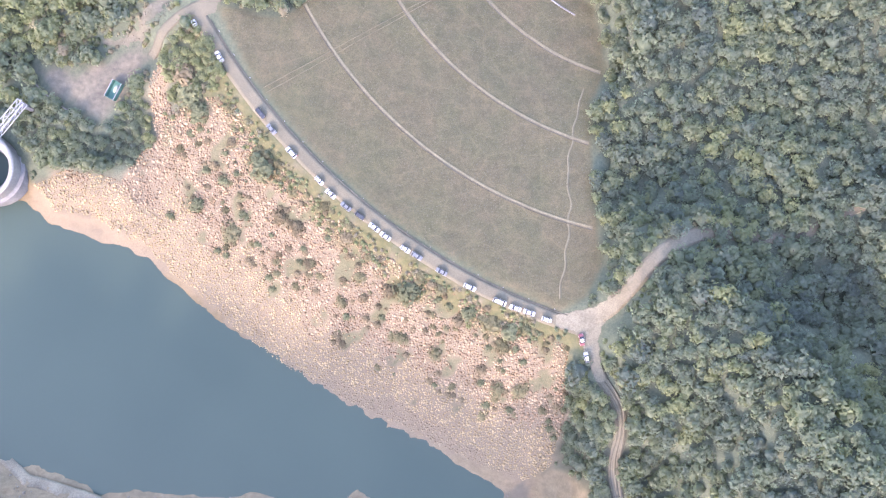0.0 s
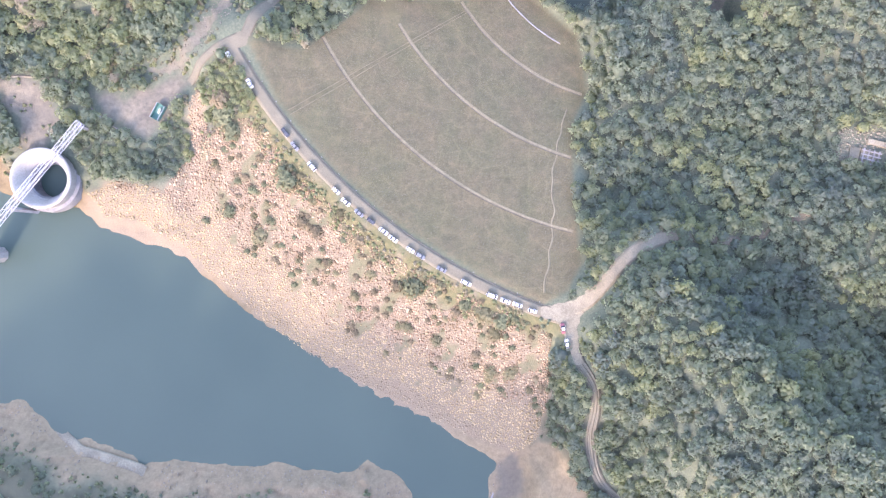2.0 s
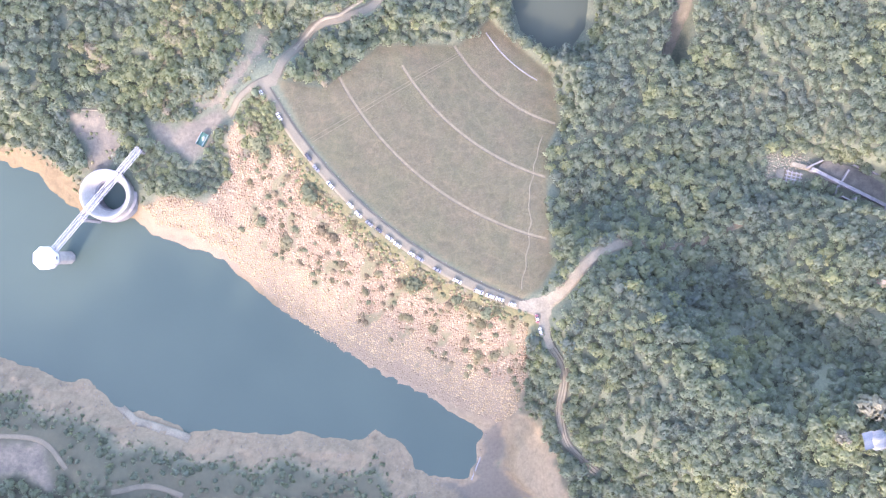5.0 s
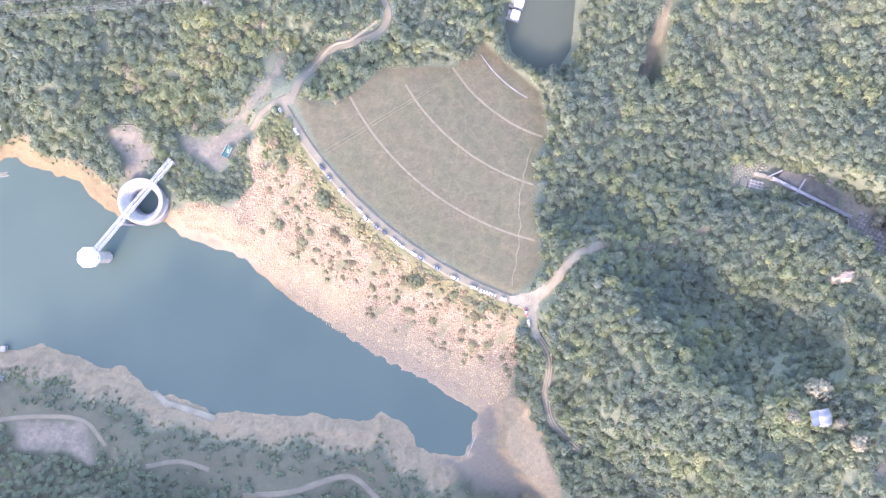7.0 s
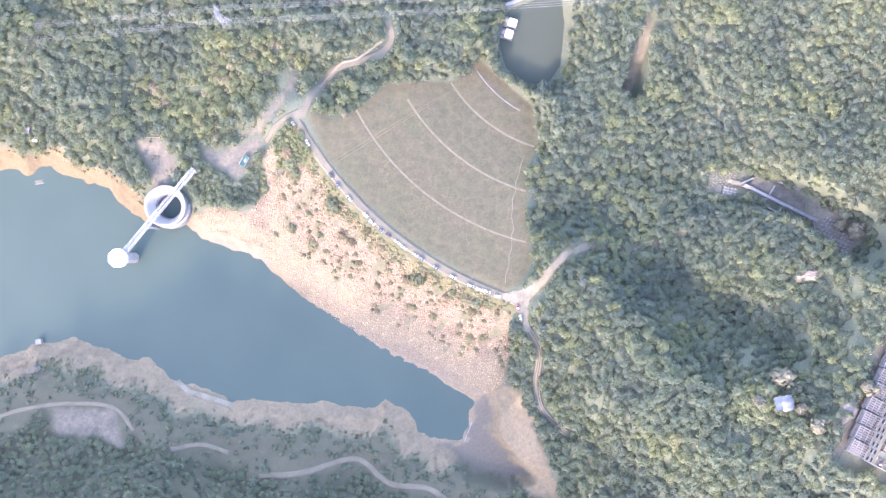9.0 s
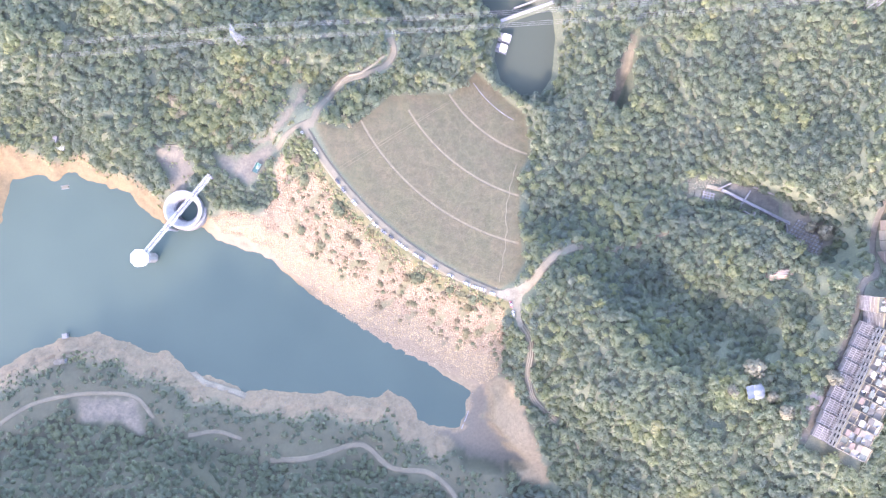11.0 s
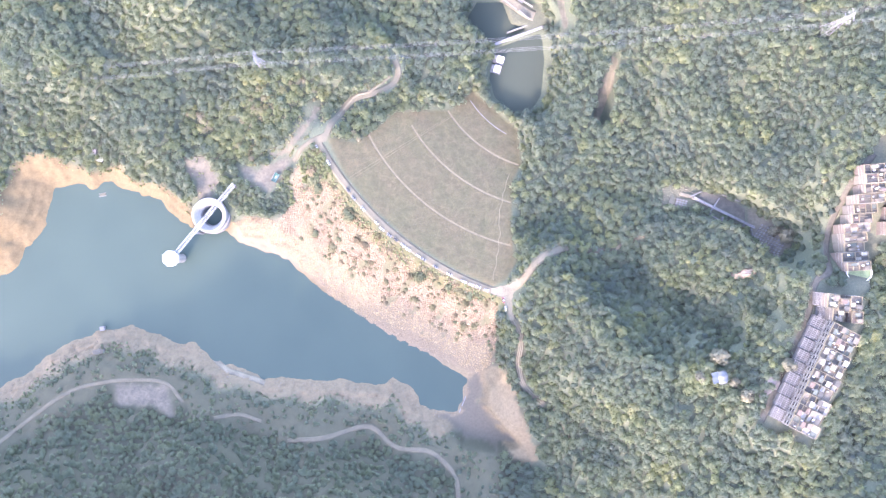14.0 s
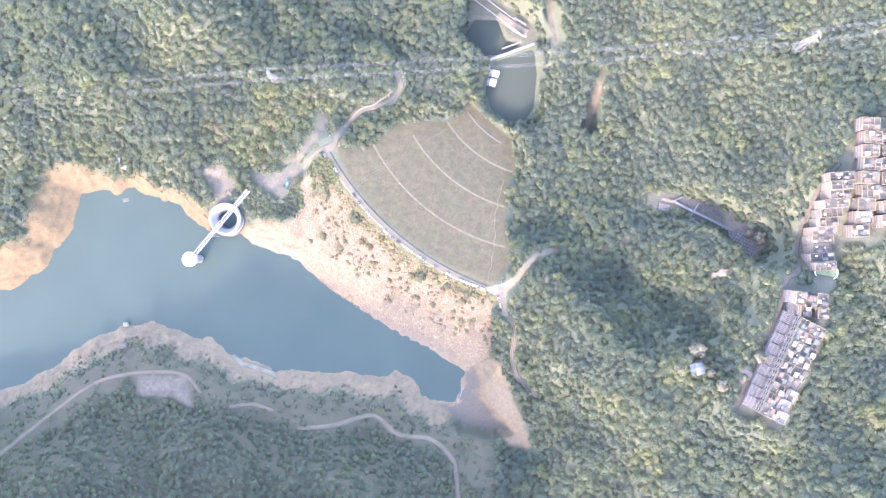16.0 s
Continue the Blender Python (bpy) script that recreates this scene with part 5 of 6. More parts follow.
tagged(skip, "open green steel skip container on the gravel clearing", "container")
sack = thing("sack", -138.6, 61.3, gz + 0.24, 62)
bm = bmesh.new()
bmesh.ops.create_icosphere(bm, subdivisions=2, radius=1.0, matrix=pose(0, 0, 0.42) @ Matrix.Diagonal((1.7, 0.8, 0.45, 1)))
for v in bm.verts:
    v.co += Vector((noise.noise(v.co * 1.7), noise.noise(v.co * 1.7 + Vector((5, 0, 0))), 0)) * 0.3
part("bag", bm, SACK, sack, smooth=True)
tagged(sack, "pale crumpled sack lying in the green skip", "sack")
ribbon("wall", [(-176, 70), (-168, 61), (-160, 54.5), (-152, 50)], 0.35, CONCRETE_OLD, "low concrete wall along the edge of the clearing", 0.7, 2.0, 3, "wall")

# ---- huts on the banks and a raft ----
def hut(x, y, rz, w, d, h, label, roofmat):
    z = float(ground_at(x, y)) - 0.2
    top = thing("hut", x, y, z, rz)
    part("wall", one_box(0, 0, h / 2, w, d, h), CONCRETE, top)
    roof = part("roof", one_box(0, 0, h + 0.12, w + 0.6, d + 0.6, 0.24, bevel=0.03), roofmat, top)
    part("hatch", one_box(w * 0.2, 0, h + 0.3, 0.9, 0.9, 0.2), CONCRETE_OLD, roof)
    part("door", one_box(0, -d / 2, 1.0, 0.9, 0.08, 2.0), GREEN, top)
    part("window", one_box(w / 2, 0, h * 0.6, 0.06, 1.0, 0.8), GLASS, top)
    part("footing", one_box(0, 0, -0.6, w + 0.4, d + 0.4, 1.6), CONCRETE_OLD, top)
    tagged(top, label, "hut")


hut(-282.5, 76.0, -8, 5.6, 2.8, 3.0, "small white-roofed hut among the trees above the bank", WHITE)
hut(-286.0, 81.5, -8, 4.4, 4.2, 2.6, "small grey hut beside the white-roofed one", CONCRETE_OLD)
hut(-283.5, -61.5, 10, 3.2, 3.0, 3.2, "small pale gauge hut at the water's edge", CONCRETE_OLD)
hut(-281.8, -79.0, 8, 7.5, 3.0, 2.6, "long low hut on the far bank", KERB_DARK)
raft = thing("raft", -284.8, 48.2, 0, 10)
part("deck", one_box(0, 0, 0.25, 5.0, 2.4, 0.2, bevel=0.03), TRACK, raft)
for sy in (-1, 1):
    part("float", tube(bmesh.new(), (-3.0, sy * 1.1, 0.0), (3.0, sy * 1.1, 0.0), 0.35, 10), CONCRETE_OLD, raft)
tagged(raft, "small pale raft floating near the bank", "raft")

# ---- pylons and wires ----
def pylon(x, y, h, rz, base):
    z = float(ground_at(x, y)) - 0.3
    top = thing("pylon", x, y, z, rz)
    w = lambda k: base * (1 - k) ** 1.2 + 0.9 * k
    levels = [0, 0.22, 0.4, 0.55, 0.68, 0.8, 0.9, 1.0]
    for sx in (-1, 1):
        for sy in (-1, 1):
            bm = bmesh.new()
            for a, b in zip(levels, levels[1:]):
                tube(bm, (sx * w(a) / 2, sy * w(a) / 2, a * h), (sx * w(b) / 2, sy * w(b) / 2, b * h), 0.16, 5)
            part("leg", bm, STEEL, top)
    for a, b in zip(levels, levels[1:]):
        for sx in (-1, 1):
            for flip in (False, True):
                p, q = (sx * w(a) / 2, -w(a) / 2, a * h), (sx * w(b) / 2, w(b) / 2, b * h)
                if flip:
                    p, q = (-w(a) / 2, sx * w(a) / 2, a * h), (w(b) / 2, sx * w(b) / 2, b * h)
                part("brace", tube(bmesh.new(), p, q, 0.1, 4), STEEL, top)
                p2, q2 = ((p[0], -p[1], p[2]), (q[0], -q[1], q[2])) if not flip else ((-p[0], p[1], p[2]), (-q[0], q[1], q[2]))
                part("brace", tube(bmesh.new(), p2, q2, 0.1, 4), STEEL, top)
    for k in (0.74, 0.85, 0.96):
        bm = bmesh.new()
        for sx in (-1, 1):
            tube(bm, (0, 0, k * h + 0.9), (0, sx * 4.2, k * h), 0.12, 4)
            tube(bm, (-0.6, 0, k * h), (0, sx * 4.2, k * h), 0.12, 4)
            tube(bm, (0.6, 0, k * h), (0, sx * 4.2, k * h), 0.12, 4)
        arm = part("crossarm", bm, STEEL, top)
        for sx in (-1, 1):
            part("insulator", tube(bmesh.new(), (0, sx * 4.2, k * h), (0, sx * 4.2, k * h - 1.6), 0.13, 6), CONCRETE_OLD, arm)
    tagged(top, "grey lattice steel pylon rising out of the woods", "pylon", "pylons of the power line")
    return z


PY = [(-520, 118, 34, 4), (-145.5, 146.8, 27, 4), (285.8, 169.5, 37, 6), (640, 230, 38, 6)]
tops = []
for x, y, h, rz in PY:
    tops.append((x, y, pylon(x, y, h, rz, 6.0 if h < 30 else 7.5), h))
WIRE = material("weathered aluminium wire", (0.21, 0.213, 0.217), 0.8, 0.0, 0.1)
for (x0, y0, z0, h0), (x1, y1, z1, h1) in zip(tops, tops[1:]):
    for k in (0.74, 0.85, 0.96):
        for sy in (-4.2, 4.2):
            a = Vector((x0 + 0.3, y0 + sy, z0 + k * h0 - 1.6))
            b = Vector((x1 - 0.3, y1 + sy, z1 + k * h1 - 1.6))
            pts = [a.lerp(b, q / 24) - Vector((0, 0, 4 * (q / 24) * (1 - q / 24) * (b - a).length * 0.022)) for q in range(25)]
            bm = bmesh.new()
            loops = [[bm.verts.new(p + Vector((0, 0.044 * math.cos(c), 0.044 * math.sin(c)))) for c in (0.0, 1.571, 3.142, 4.712)] for p in pts]
            for lo, hi in zip(loops, loops[1:]):
                for c in range(4):
                    bm.faces.new((lo[c], lo[(c + 1) % 4], hi[(c + 1) % 4], hi[c]))
            tagged(part("power_line", bm, WIRE), "thin pale overhead wire hung between two pylons", "wire", "wires of the power line")

# ---- the pond's weir, pump house and channel ----
weir = thing("weir", 60, 186, -23.2, 19.7)
part("wall", one_box(0, 0, 0.2, 44.0, 1.2, 4.4, bevel=0.06), CONCRETE_OLD, weir)
part("walkway", one_box(0, 0, 2.5, 44.4, 2.2, 0.25, bevel=0.04), CONCRETE, weir, "pale concrete walkway along the top")
for k in range(12):
    part("rail_post", one_box(-21 + 3.8 * k, 0.95, 3.1, 0.1, 0.1, 1.0), STEEL, weir)
part("rail", one_box(0, 0.95, 3.6, 43, 0.08, 0.08), STEEL, weir)
tagged(weir, "concrete weir with a walkway across the pond's outlet", "weir")
# dark pond-water sheet stands in for vegetation in shade below the weir
sheet("lower_pool", [(14, 200), (24, 216), (46, 216), (53, 198), (66, 193), (56, 187.5), (36, 181)], -24.6, POND, "dark sheet standing for shadowed vegetation below the weir")
for name, x, y, rz, sx, sy, sz, z, label in (
        ("channel_wall", 59, 192.5, 19.7, 20, 0.7, 3.0, -23.5, "concrete wall of the outlet channel"),
        ("channel_wall", 40, 222, -37, 44, 0.8, 3.5, -22.8, "long pale concrete wall beside the outlet channel"),
        ("channel_wall", 45, 227, -37, 44, 0.5, 2.5, -21.8, "long pale concrete wall beside the outlet channel"),
        ("channel_wall", 64, 203, -40, 12, 0.4, 1.6, -19.4, "low wall round the paved yard"),
        ("channel_wall", 66, 213, -32, 12, 0.4, 1.6, -19.4, "low wall round the paved yard")):
    wall = thing(name, x, y, z, rz)
    part("wall", one_box(0, 0, 0, sx, sy, sz, bevel=0.05), CONCRETE_OLD, wall)
    part("coping", one_box(0, 0, sz / 2 + 0.08, max(sx, 0.9), max(sy, 0.9), 0.16, bevel=0.03), CONCRETE, wall)
    tagged(wall, label, "wall")
ribbon("yard", [(46, 220), (56, 213), (66, 206), (73, 203)], 9.0, GRAVEL, "paved yard beside the outlet channel", 0.3, 2.0, 5, "yard")
for dx, dy, w, d in ((43.6, 165.2, 5.2, 5.0), (41.0, 157.2, 4.8, 5.2)):
    pump = thing("pump_house", dx, dy, -23.0, -18)
    part("platform", one_box(-1.2, 0, 0.9, w + 4.6, d + 2.0, 0.4, bevel=0.04), CONCRETE_OLD, pump)
    part("wall", one_box(0, 0, 2.5, w, d, 3.2), WHITE, pump)
    roof = part("roof", one_box(0, 0, 4.2, w + 0.5, d + 0.5, 0.22, bevel=0.04), WHITE, pump, "bright white flat roof")
    part("hatch", one_box(-1.0, 0.6, 4.4, 1.0, 1.0, 0.2), CONCRETE, roof)
    part("door", one_box(-w / 2 - 0.02, 0, 2.0, 0.06, 1.0, 2.0), STEEL, pump)
    for sx in (-1, 1):
        for sy in (-1, 1):
            part("leg", one_box(sx * w * 0.4, sy * d * 0.45, -0.6, 0.4, 0.4, 3.2), CONCRETE_OLD, pump)
    tank = part("annex", one_box(-w / 2 - 1.6, 0.4, 1.9, 2.4, d * 0.7, 1.6, bevel=0.05), CONCRETE_OLD, pump)
    part("lid", one_box(-w / 2 - 1.6, 0.4, 2.75, 2.0, d * 0.5, 0.1), CONCRETE, tank)
    tagged(pump, "small white-roofed pump house at the pond's edge", "pump house", "pump houses by the pond")

# ---- spillway outfall works in the woods ----
def slab(name, x, y, w, d, h, rz, mat, label, cat, z=None, beams=0):
    z = float(ground_at(x, y)) if z is None else z
    top = thing(name, x, y, z, rz)
    part("slab", one_box(0, 0, h / 2 - 1.0, w, d, h + 2.0, bevel=0.06), mat, top)
    for k in range(beams):
        part("beam", one_box(-w / 2 + w * (k + 0.5) / beams, 0, h + 0.2, 0.5, d, 0.4, bevel=0.03), CONCRETE_OLD, top)
        part("beam", one_box(0, -d / 2 + d * (k + 0.5) / beams, h + 0.24, w, 0.5, 0.4, bevel=0.03), CONCRETE_OLD, top)
    return tagged(top, label, cat)


OZ = float(ground_at(185, 44))
slab("outfall_slab", 178.5, 41.5, 4.5, 7, 0.9, -8, TRACK, "stained concrete apron of the outfall works", "apron")
slab("outfall_slab", 191, 46.5, 12, 2.4, 1.2, -14, GRAVEL, "sunlit earth and concrete ledge of the outfall", "apron")
ax_, ay_ = scatter([(170, 39), (172, 53), (184, 55), (199, 51), (197, 45), (182, 44), (178, 36)], 1.25)
stones("outfall_rubble", ax_, ay_, rng.uniform(0.25, 0.65, len(ax_)), "pale broken rock and rubble at the head of the outfall", GRAVEL)
slab("outfall_grid", 186.0, 40.0, 9.5, 7.5, 1.0, -14, TRACK, "concrete slope frame with square openings", "slope frame", beams=4)
for x, y, L, rz, w in ((220, 32.5, 55, -26.5, 1.9), (213, 39.6, 11, 58, 0.9), (208.5, 31.8, 8, 75, 0.7), (212.8, 26.8, 10, -28, 0.7), (217.0, 26.4, 5, 75, 0.7), (234, 19.5, 8, 75, 0.8), (241, 16, 8, -80, 0.7), (197.5, 47.5, 10, 24, 0.9), (225, 44.2, 15, -22, 0.5)):
    wall = thing("channel_wall", x, y, float(ground_at(x, y)) - 1.0, rz)
    part("wall", one_box(0, 0, 1.2, L, w * 0.8, 4.4, bevel=0.05), CONCRETE_OLD, wall)
    part("coping", one_box(0, 0, 3.5, L + 0.2, w, 0.25, bevel=0.04), CONCRETE_OLD, wall, "pale concrete coping")
    if L > 30:
        for q in range(8):
            # dark plates laid on the solid coping, painted as the shade of openings
            part("slot", one_box(-L / 2 + 4 + q * 6.8, 0, 3.64, 3.6, w * 0.35, 0.04), SHAFT_DARK, wall, "dark plate standing for the shade inside a coping opening")
    tagged(wall, "concrete channel wall of the spillway outfall", "wall", "walls of the outfall channel")
# basin floor of dark earth, laid as a sheet, holds no water
sheet("outfall_water", [(199, 45), (240, 25), (241, 33), (224, 44), (204, 50)], float(ground_at(215, 40)) + 1.2, mottled("silted channel floor", (0.040, 0.040, 0.031), (0.068, 0.063, 0.050), 0.2, 2.0), "dark brown-green earth floor of the outfall basin")
block = None
for i in range(10):
    for j in range(9):
        u, v = 2.2 * (i - 4.5), 2.5 * (j - 4)
        x, y = 252 + u * 0.86 + v * 0.5, 9 - u * 0.5 + v * 0.86
        if edge_distance(np.array([x]), np.array([y]), OUTFALL)[0] > -1:
            continue
        m = pose(x, y, float(ground_at(x, y)) - 0.1, 0, 0, -34)
        if block is None:
            block = thing("baffle_block", 0, 0, 0)
            block.matrix_world = m
            part("block", one_box(0, 0, 0.45, 1.2, 1.5, 1.1, bevel=0.08), CONCRETE_OLD, block)
            part("key", one_box(0, 0, -0.1, 1.4, 1.6, 0.3), CONCRETE_OLD, block)
            tagged(block, "pale concrete baffle block on the stepped outfall", "block", "baffle blocks of the outfall")
        else:
            copy_thing(block, m)
rock = thing("rock_patch", 225, -15.5, float(ground_at(225, -15.5)) + 1.0, 10)
bm = bmesh.new()
bmesh.ops.create_icosphere(bm, subdivisions=3, radius=1.0, matrix=Matrix.Diagonal((10.5, 3.6, 4.0, 1)))
for v in bm.verts:
    v.co += Vector((noise.noise(v.co * 0.3), noise.noise(v.co * 0.3 + Vector((9, 0, 0))), noise.noise(v.co * 0.4))) * 1.8
part("rock", bm, mottled("bare orange rock", (0.16, 0.115, 0.08), (0.24, 0.18, 0.125), 0.3, 1.5, 0.9, 0.6, 0.3), rock)
tagged(rock, "bare sandy rock outcrop breaking through the trees", "rock")

# ---- blue shelter in the woods ----
BLUE = mottled("faded blue tarpaulin", (0.049, 0.061, 0.073), (0.064, 0.076, 0.087), 0.4, 2.0, 0.6, 0.3, 0.05)
PALE_BLUE = mottled("pale blue sheet", (0.059, 0.068, 0.074), (0.074, 0.082, 0.088), 0.4, 2.0, 0.6, 0.3, 0.05)
bz = float(ground_at(195, -88.5))
shelter = thing("shelter", 195, -88.5, bz, 12)
bm = bmesh.new()
bmesh.ops.create_grid(bm, x_segments=14, y_segments=12, size=1.0, matrix=Matrix.Diagonal((4.2, 4.6, 1, 1)))
for v in bm.verts:
    v.co.x *= 1.0 - 0.35 * (v.co.y / 4.6) ** 2
    v.co.z = 8.4 - 0.10 * v.co.x ** 2 - 0.05 * v.co.y ** 2 + 0.25 * math.sin(v.co.y * 1.4)
bmesh.ops.solidify(bm, geom=bm.faces, thickness=0.08)
part("canopy", bm, PALE_BLUE, shelter)
bm = bmesh.new()
bmesh.ops.create_grid(bm, x_segments=8, y_segments=8, size=1.0, matrix=pose(-5.0, 1.0, 0) @ Matrix.Diagonal((2.6, 4.0, 1, 1)))
for v in bm.verts:
    v.co.z = 7.6 + 0.2 * math.sin(v.co.y * 1.1) - 0.15 * (v.co.x + 5)
bmesh.ops.solidify(bm, geom=bm.faces, thickness=0.08)
part("awning", bm, BLUE, shelter, "deeper blue awning")
for sx in (-7.0, -2.5, 3.8):
    for sy in (-4.0, 4.2):
        part("post", tube(bmesh.new(), (sx * 0.8, sy * 0.8, -0.5), (sx * 0.8, sy * 0.8, 7.4), 0.09), STEEL, shelter)
tagged(shelter, "pale blue tarpaulin shelter among the trees", "shelter")

GOLD = mottled("yellowing leaves", (0.067, 0.068, 0.046), (0.090, 0.088, 0.058), 0.5, 2.0, 0.7, 0.6, 0.3, vary=0.15)
cv, cf = crown_shape(801, 9, 520)
gold = None
for x, y, s in ((195, -75, 8.0), (238.5, -78, 6.0), (211, -101, 6.0), (181, -88, 5.0), (205, -93, 4.5), (262, 13, 7.0), (254, 17, 5.0)):
    m = pose(x, y, float(ground_at(x, y)), 0, 0, x * 7 % 360) @ Matrix.Diagonal((s, s, s * 1.1, 1))
    if gold is None:
        gold = thing("tree", 0, 0, 0)
        bm = bmesh.new()
        bmesh.ops.create_cone(bm, cap_ends=True, segments=7, radius1=0.09, radius2=0.05, depth=0.8, matrix=pose(0, 0, 0.3))
        part("trunk", bm, BARK, gold)
        leaf = new("crown", tri_mesh("crown", cv - np.array([0, 0, 0.2]), cf, [GOLD]))
        leaf.parent = gold
        gold.matrix_world = m
        tagged(gold, "broad tree with yellowing leaves above the village", "tree", "yellowing trees by the village")
    else:
        copy_thing(gold, m @ Matrix.Diagonal([1 / v for v in gold.scale] + [1]))
slab("yard", 226.5, -96.5, 9, 17, 0.4, -26, mottled("reddish yard paving", (0.13, 0.115, 0.105), (0.165, 0.148, 0.137), 0.4, 3.0), "bare paved yard beside the village lane", "yard")

# ---- village ----
ROOF_TONES = [mottled("roof tiles " + n, a, b, 0.5, 3.0, 0.85, 0.2, 0.03) for n, a, b in (
    ("white", (0.150, 0.143, 0.117), (0.206, 0.197, 0.165)), ("grey", (0.038, 0.036, 0.031), (0.062, 0.059, 0.050)), ("buff", (0.081, 0.070, 0.053), (0.105, 0.092, 0.070)),
    ("dull red", (0.076, 0.057, 0.046), (0.100, 0.075, 0.060)), ("dull green", (0.054, 0.063, 0.051), (0.075, 0.083, 0.069)))]
PARAPET = mottled("weathered white parapet", (0.121, 0.104, 0.069), (0.162, 0.138, 0.090), 0.4, 3.0, 0.8, 0.2, 0.02)
WALLS = [mottled("house wall " + n, a, b, 0.4, 3.0, 0.8, 0.15, 0.02) for n, a, b in (("cream", (0.101, 0.091, 0.076), (0.121, 0.111, 0.093)), ("grey", (0.078, 0.073, 0.066), (0.098, 0.094, 0.085)), ("pink", (0.095, 0.078, 0.066), (0.111, 0.095, 0.082)))]


def house(x, y, z, rz, w, d, h, seed, group):
    """A flat-roofed village house: w along its front, d deep."""
    r = random.Random(seed)
    top = thing("house", x, y, z, rz)
    wall_mat, roof_mat = r.choice(WALLS), r.choice(ROOF_TONES[:3] + ROOF_TONES[1:3] + ROOF_TONES[1:3] + ROOF_TONES)
    part("wall", one_box(0, 0, h / 2 - 2.0, w, d, h + 4.0), wall_mat, top)
    roof = part("roof", one_box(0, 0, h + 0.1, w - 0.5, d - 0.5, 0.2), roof_mat, top)
    for sx, sy, lx, ly in ((0, -1, w, 0.28), (0, 1, w, 0.28), (-1, 0, 0.28, d - 0.56), (1, 0, 0.28, d - 0.56)):
        part("parapet", one_box(sx * (w / 2 - 0.14), sy * (d / 2 - 0.14), h + 0.55, lx, ly, 1.1, bevel=0.03), PARAPET, top)
    cut = r.uniform(-0.2, 0.25) * d
    part("partition", one_box(0, cut, h + 0.5, w - 0.6, 0.2, 0.8), PARAPET, roof)
    hw = min(w * 0.42, 3.6)
    hx, hy = r.choice((-1, 1)) * (w / 2 - hw / 2 - 0.6) * r.uniform(0.3, 1.0), r.choice((-1, 1)) * d * 0.27
    hut_ = part("stair_house", one_box(hx, hy, h + 1.3, hw, d * r.uniform(0.22, 0.34), 2.4, bevel=0.04), r.choice(WALLS), top)
    part("stair_roof", one_box(hx, hy, h + 2.58, hw + 0.4, d * 0.32, 0.16), r.choice(ROOF_TONES), hut_)
    if r.random() < 0.6:
        part("canopy", one_box(-hx, -hy * 0.8, h + 2.3, min(w * 0.45, 4.5), d * 0.3, 0.1, rx=r.uniform(-4, 4)), r.choice(ROOF_TONES), top, "corrugated rooftop canopy")
        for q in (-1, 1):
            part("canopy_post", one_box(-hx + q * w * 0.18, -hy * 0.8, h + 1.2, 0.12, 0.12, 2.1), STEEL, top)
    for q in range(r.randint(1, 3)):
        tx, ty = r.uniform(-0.35, 0.35) * w, r.uniform(-0.35, 0.35) * d
        bm = bmesh.new()
        bmesh.ops.create_cone(bm, cap_ends=True, segments=12, radius1=0.65, radius2=0.6, depth=1.3, matrix=pose(tx, ty, h + 0.85))
        part("water_tank", bm, r.choice((STEEL, CONCRETE, WHITE)), top)
    cells = max(2, int(w / 4.2))
    for q in range(cells):
        part("terrace", one_box(-w / 2 + w * (q + 0.5) / cells, cut / 2 + (d / 4 if q % 2 else -d / 5), h + 0.24, w / cells - 0.4, d * r.uniform(0.3, 0.45), 0.08), r.choice(ROOF_TONES), roof)
        if q and r.random() < 0.7:
            part("partition", one_box(-w / 2 + w * q / cells, 0, h + 0.55, 0.18, d - 0.6, 0.9), PARAPET, roof)
    for s in range(max(1, int(h // 3))):
        part("ledge", one_box(0, 0, 3.0 * s + 2.85, w + 0.3, d + 0.3, 0.16), CONCRETE, top)
        for q in (-0.28, 0.28):
            for sy in (-1, 1):
                pane = part("window", one_box(q * w, sy * (d / 2 + 0.02), 3.0 * s + 1.5, w * 0.26, 0.08, 1.2), GLASS, top)
                part("frame", one_box(q * w, sy * (d / 2 + 0.05), 3.0 * s + 0.86, w * 0.3, 0.14, 0.1), CONCRETE, pane)
    tone = {"roof tiles white": "white", "roof tiles grey": "grey", "roof tiles buff": "buff", "roof tiles dull red": "dull red", "roof tiles dull green": "dull green"}[roof_mat.name]
    tagged(top, f"flat-roofed village house with a {tone} walled roof terrace", "house", group)


YARD = mottled("dark yard paving", (0.050, 0.050, 0.049), (0.072, 0.071, 0.069), 0.5, 3.0)


def carport(x, y, z, rz, w, d):
    """A front yard covered with a frame of slats."""
    top = thing("carport", x, y, z, rz)
    part("floor", one_box(0, 0, -0.8, w, d, 2.0), YARD, top)
    n = 6
    for k in range(n):
        part("slat", one_box(-w / 2 + w * (k + 0.5) / n, 0, 2.75, 0.34, d, 0.14), CONCRETE_OLD, top)
    for k in range(4):
        part("beam", one_box(0, -d / 2 + d * k / 3, 2.55, w, 0.3, 0.22), CONCRETE_OLD, top)
    for sx in (-1, 1):
        for sy in (-1, 1):
            part("post", one_box(sx * w * 0.46, sy * d * 0.47, 1.3, 0.2, 0.2, 2.5), STEEL, top)
    tagged(top, "grey slatted canopy over a house's front yard", "carport", "front-yard canopies of the terrace")


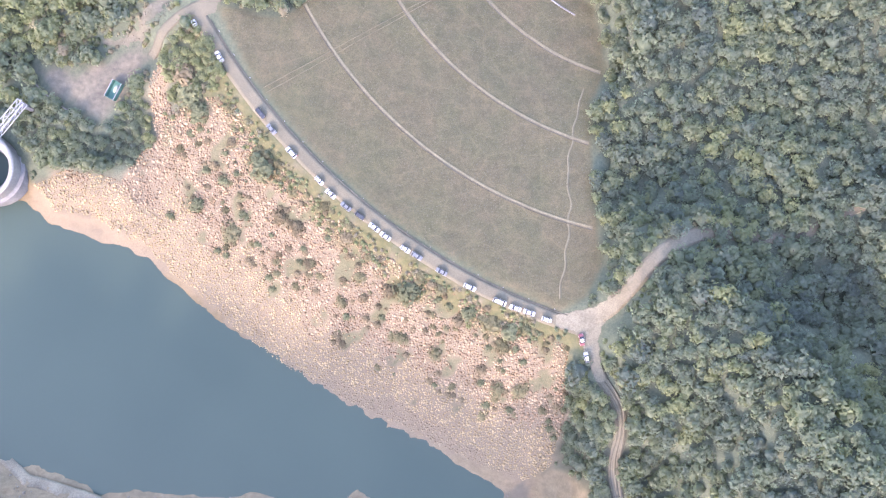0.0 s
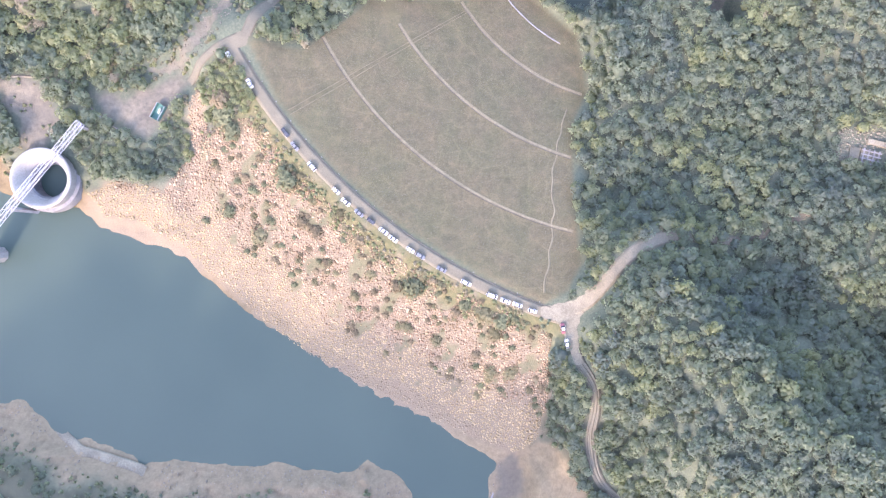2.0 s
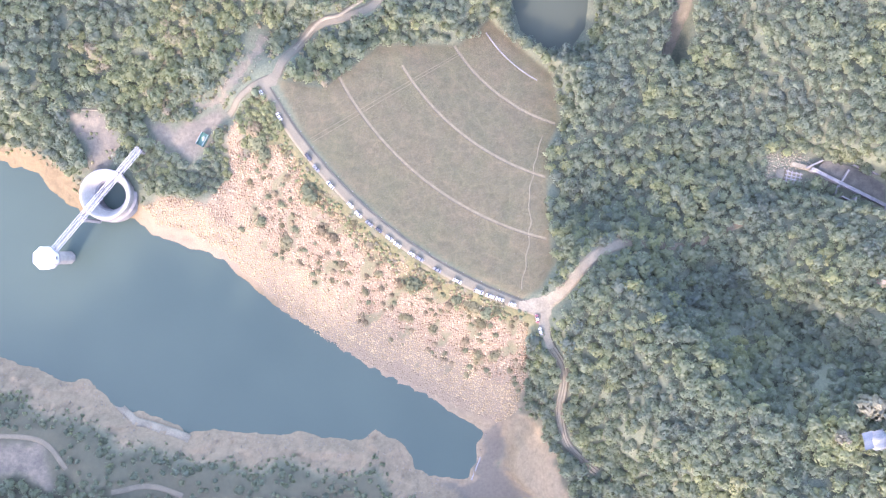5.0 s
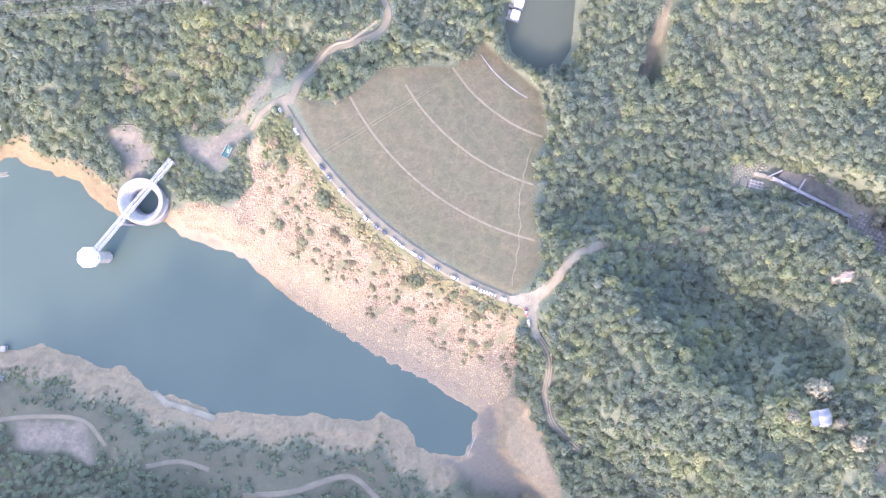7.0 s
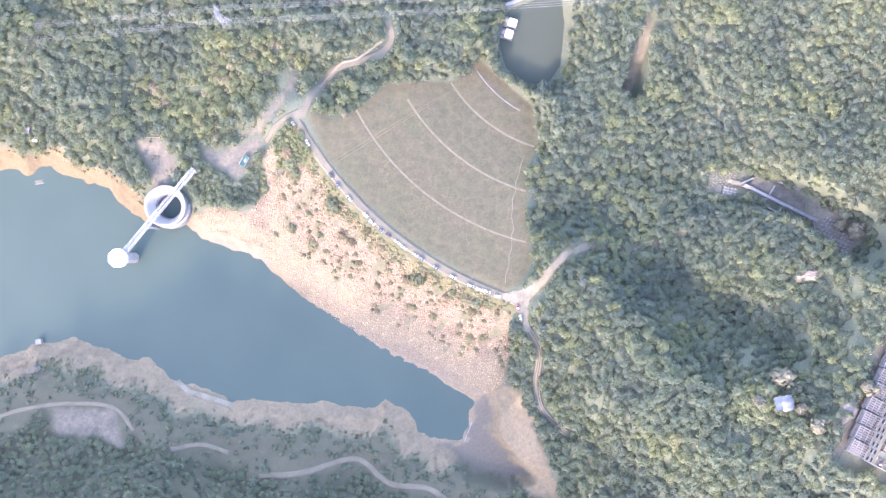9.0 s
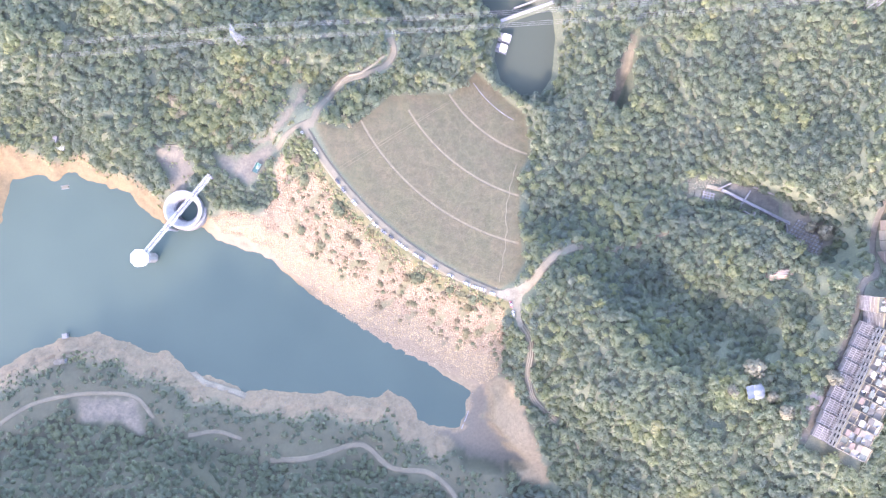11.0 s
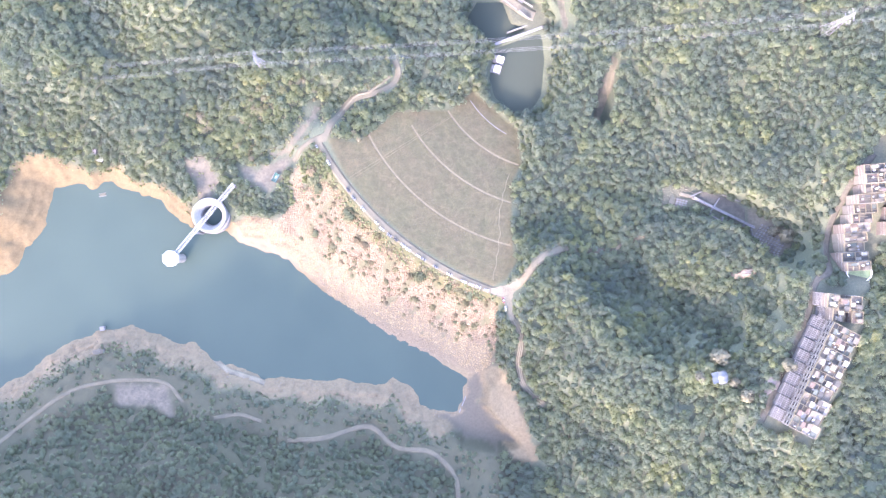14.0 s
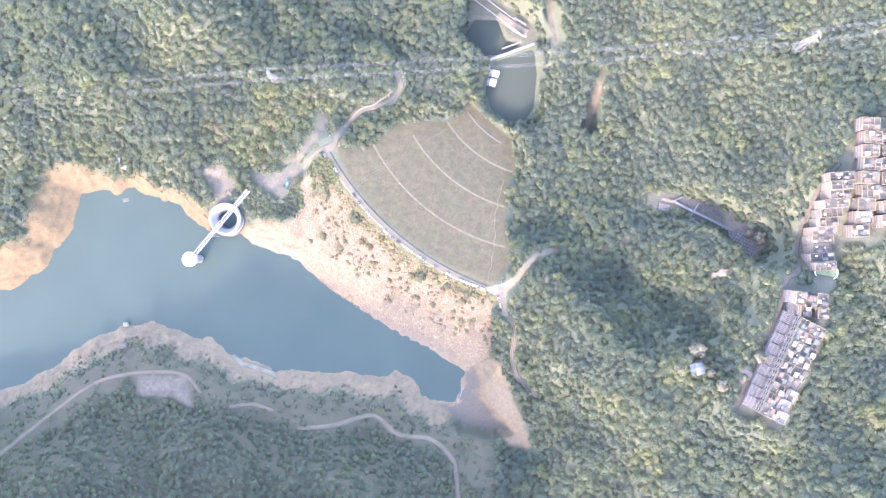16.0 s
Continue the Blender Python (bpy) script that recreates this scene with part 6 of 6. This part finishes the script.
# the long terrace: two rows of houses back to back, with canopied yards on the lane
E0, U, W_ = np.array((285.5, -57.0)), np.array((-0.459, -0.889)), np.array((-0.889, 0.459))
for k in range(9):
    along = 4.4 + 8.75 * k
    jog = (0.0, 1.6)[k % 2]
    for row, (off, depth, high) in enumerate(((6.0 + jog, 11.4, 8.6), (16.6, 9.4, 9.2))):
        p = E0 + U * along + W_ * off
        house(p[0], p[1], 64.5 + along * 0.11, 62.7 + (180 if row else 0), 8.6, depth, high + (0.5 if k % 3 == 0 else 0), 40 + k * 2 + row, "houses of the long terrace")
    p = E0 + U * along + W_ * 26.4
    carport(p[0], p[1], 64.6 + along * 0.11, 62.7, 8.3, 9.2)
for k, (x, y) in enumerate(((268.0, -33.0), (275.5, -36.0), (284.0, -34.5), (271.5, -43.0), (284.5, -44.5))):
    house(x, y, 62.5, -5, 8.0, 9.6 if k < 3 else 8.8, 8.6, 90 + k, "houses at the head of the terrace")
carport(262.0, -32.0, 63.0, -5, 5.5, 9)
carport(264.0, -42.0, 63.2, -5, 5.5, 9)
for k in range(11):
    y = 60 - 6.9 * k
    x = 301 - 0.12 * (60 - y)
    house(x, y, float(ground_at(x, y)) + 1.0, 4, 19 - (k % 3) * 2.2, 6.5, 8.4 + (k % 2) * 0.8, 120 + k, "houses of the upper village")
for k in range(9):
    y = 100 - 10.2 * k
    x = 323 + (k % 2) * 2.0 - (4 if k > 6 else 0)
    house(x, y, float(ground_at(x, y)) + 1.0, -5 + 3 * (k % 3), 13.5, 9.4, 8.6, 150 + k, "houses of the upper village")
for k in range(7):
    y = 92 - 11 * k
    x = 338 + (k % 2) * 1.5
    house(x, y, float(ground_at(x, y)) + 1.0, 6, 10.5, 9.6, 8.6, 180 + k, "houses of the upper village")
LAWN = mottled("clipped lawn", (0.085, 0.115, 0.06), (0.115, 0.145, 0.075), 0.4, 3.0, 0.9, 0.3, 0.05)
lz = float(ground_at(296, -14)) + 1.0
lawn = thing("walled_garden", 296, -14, lz)
bm = bmesh.new()
bmesh.ops.create_cone(bm, cap_ends=True, segments=24, radius1=1.0, radius2=1.0, depth=2.4, matrix=pose(0, 0, -0.6) @ Matrix.Diagonal((8.6, 6.2, 1, 1)))
part("lawn", bm, LAWN, lawn)
wall = lathe([(1.0, -2.0), (1.0, 1.5), (0.93, 1.5), (0.93, -2.0)], 24)
bmesh.ops.transform(wall, matrix=Matrix.Diagonal((9.2, 6.8, 1, 1)), verts=wall.verts)
part("wall", wall, WHITE, lawn, "white rounded garden wall")
tagged(lawn, "small lawn inside a rounded white wall", "garden")
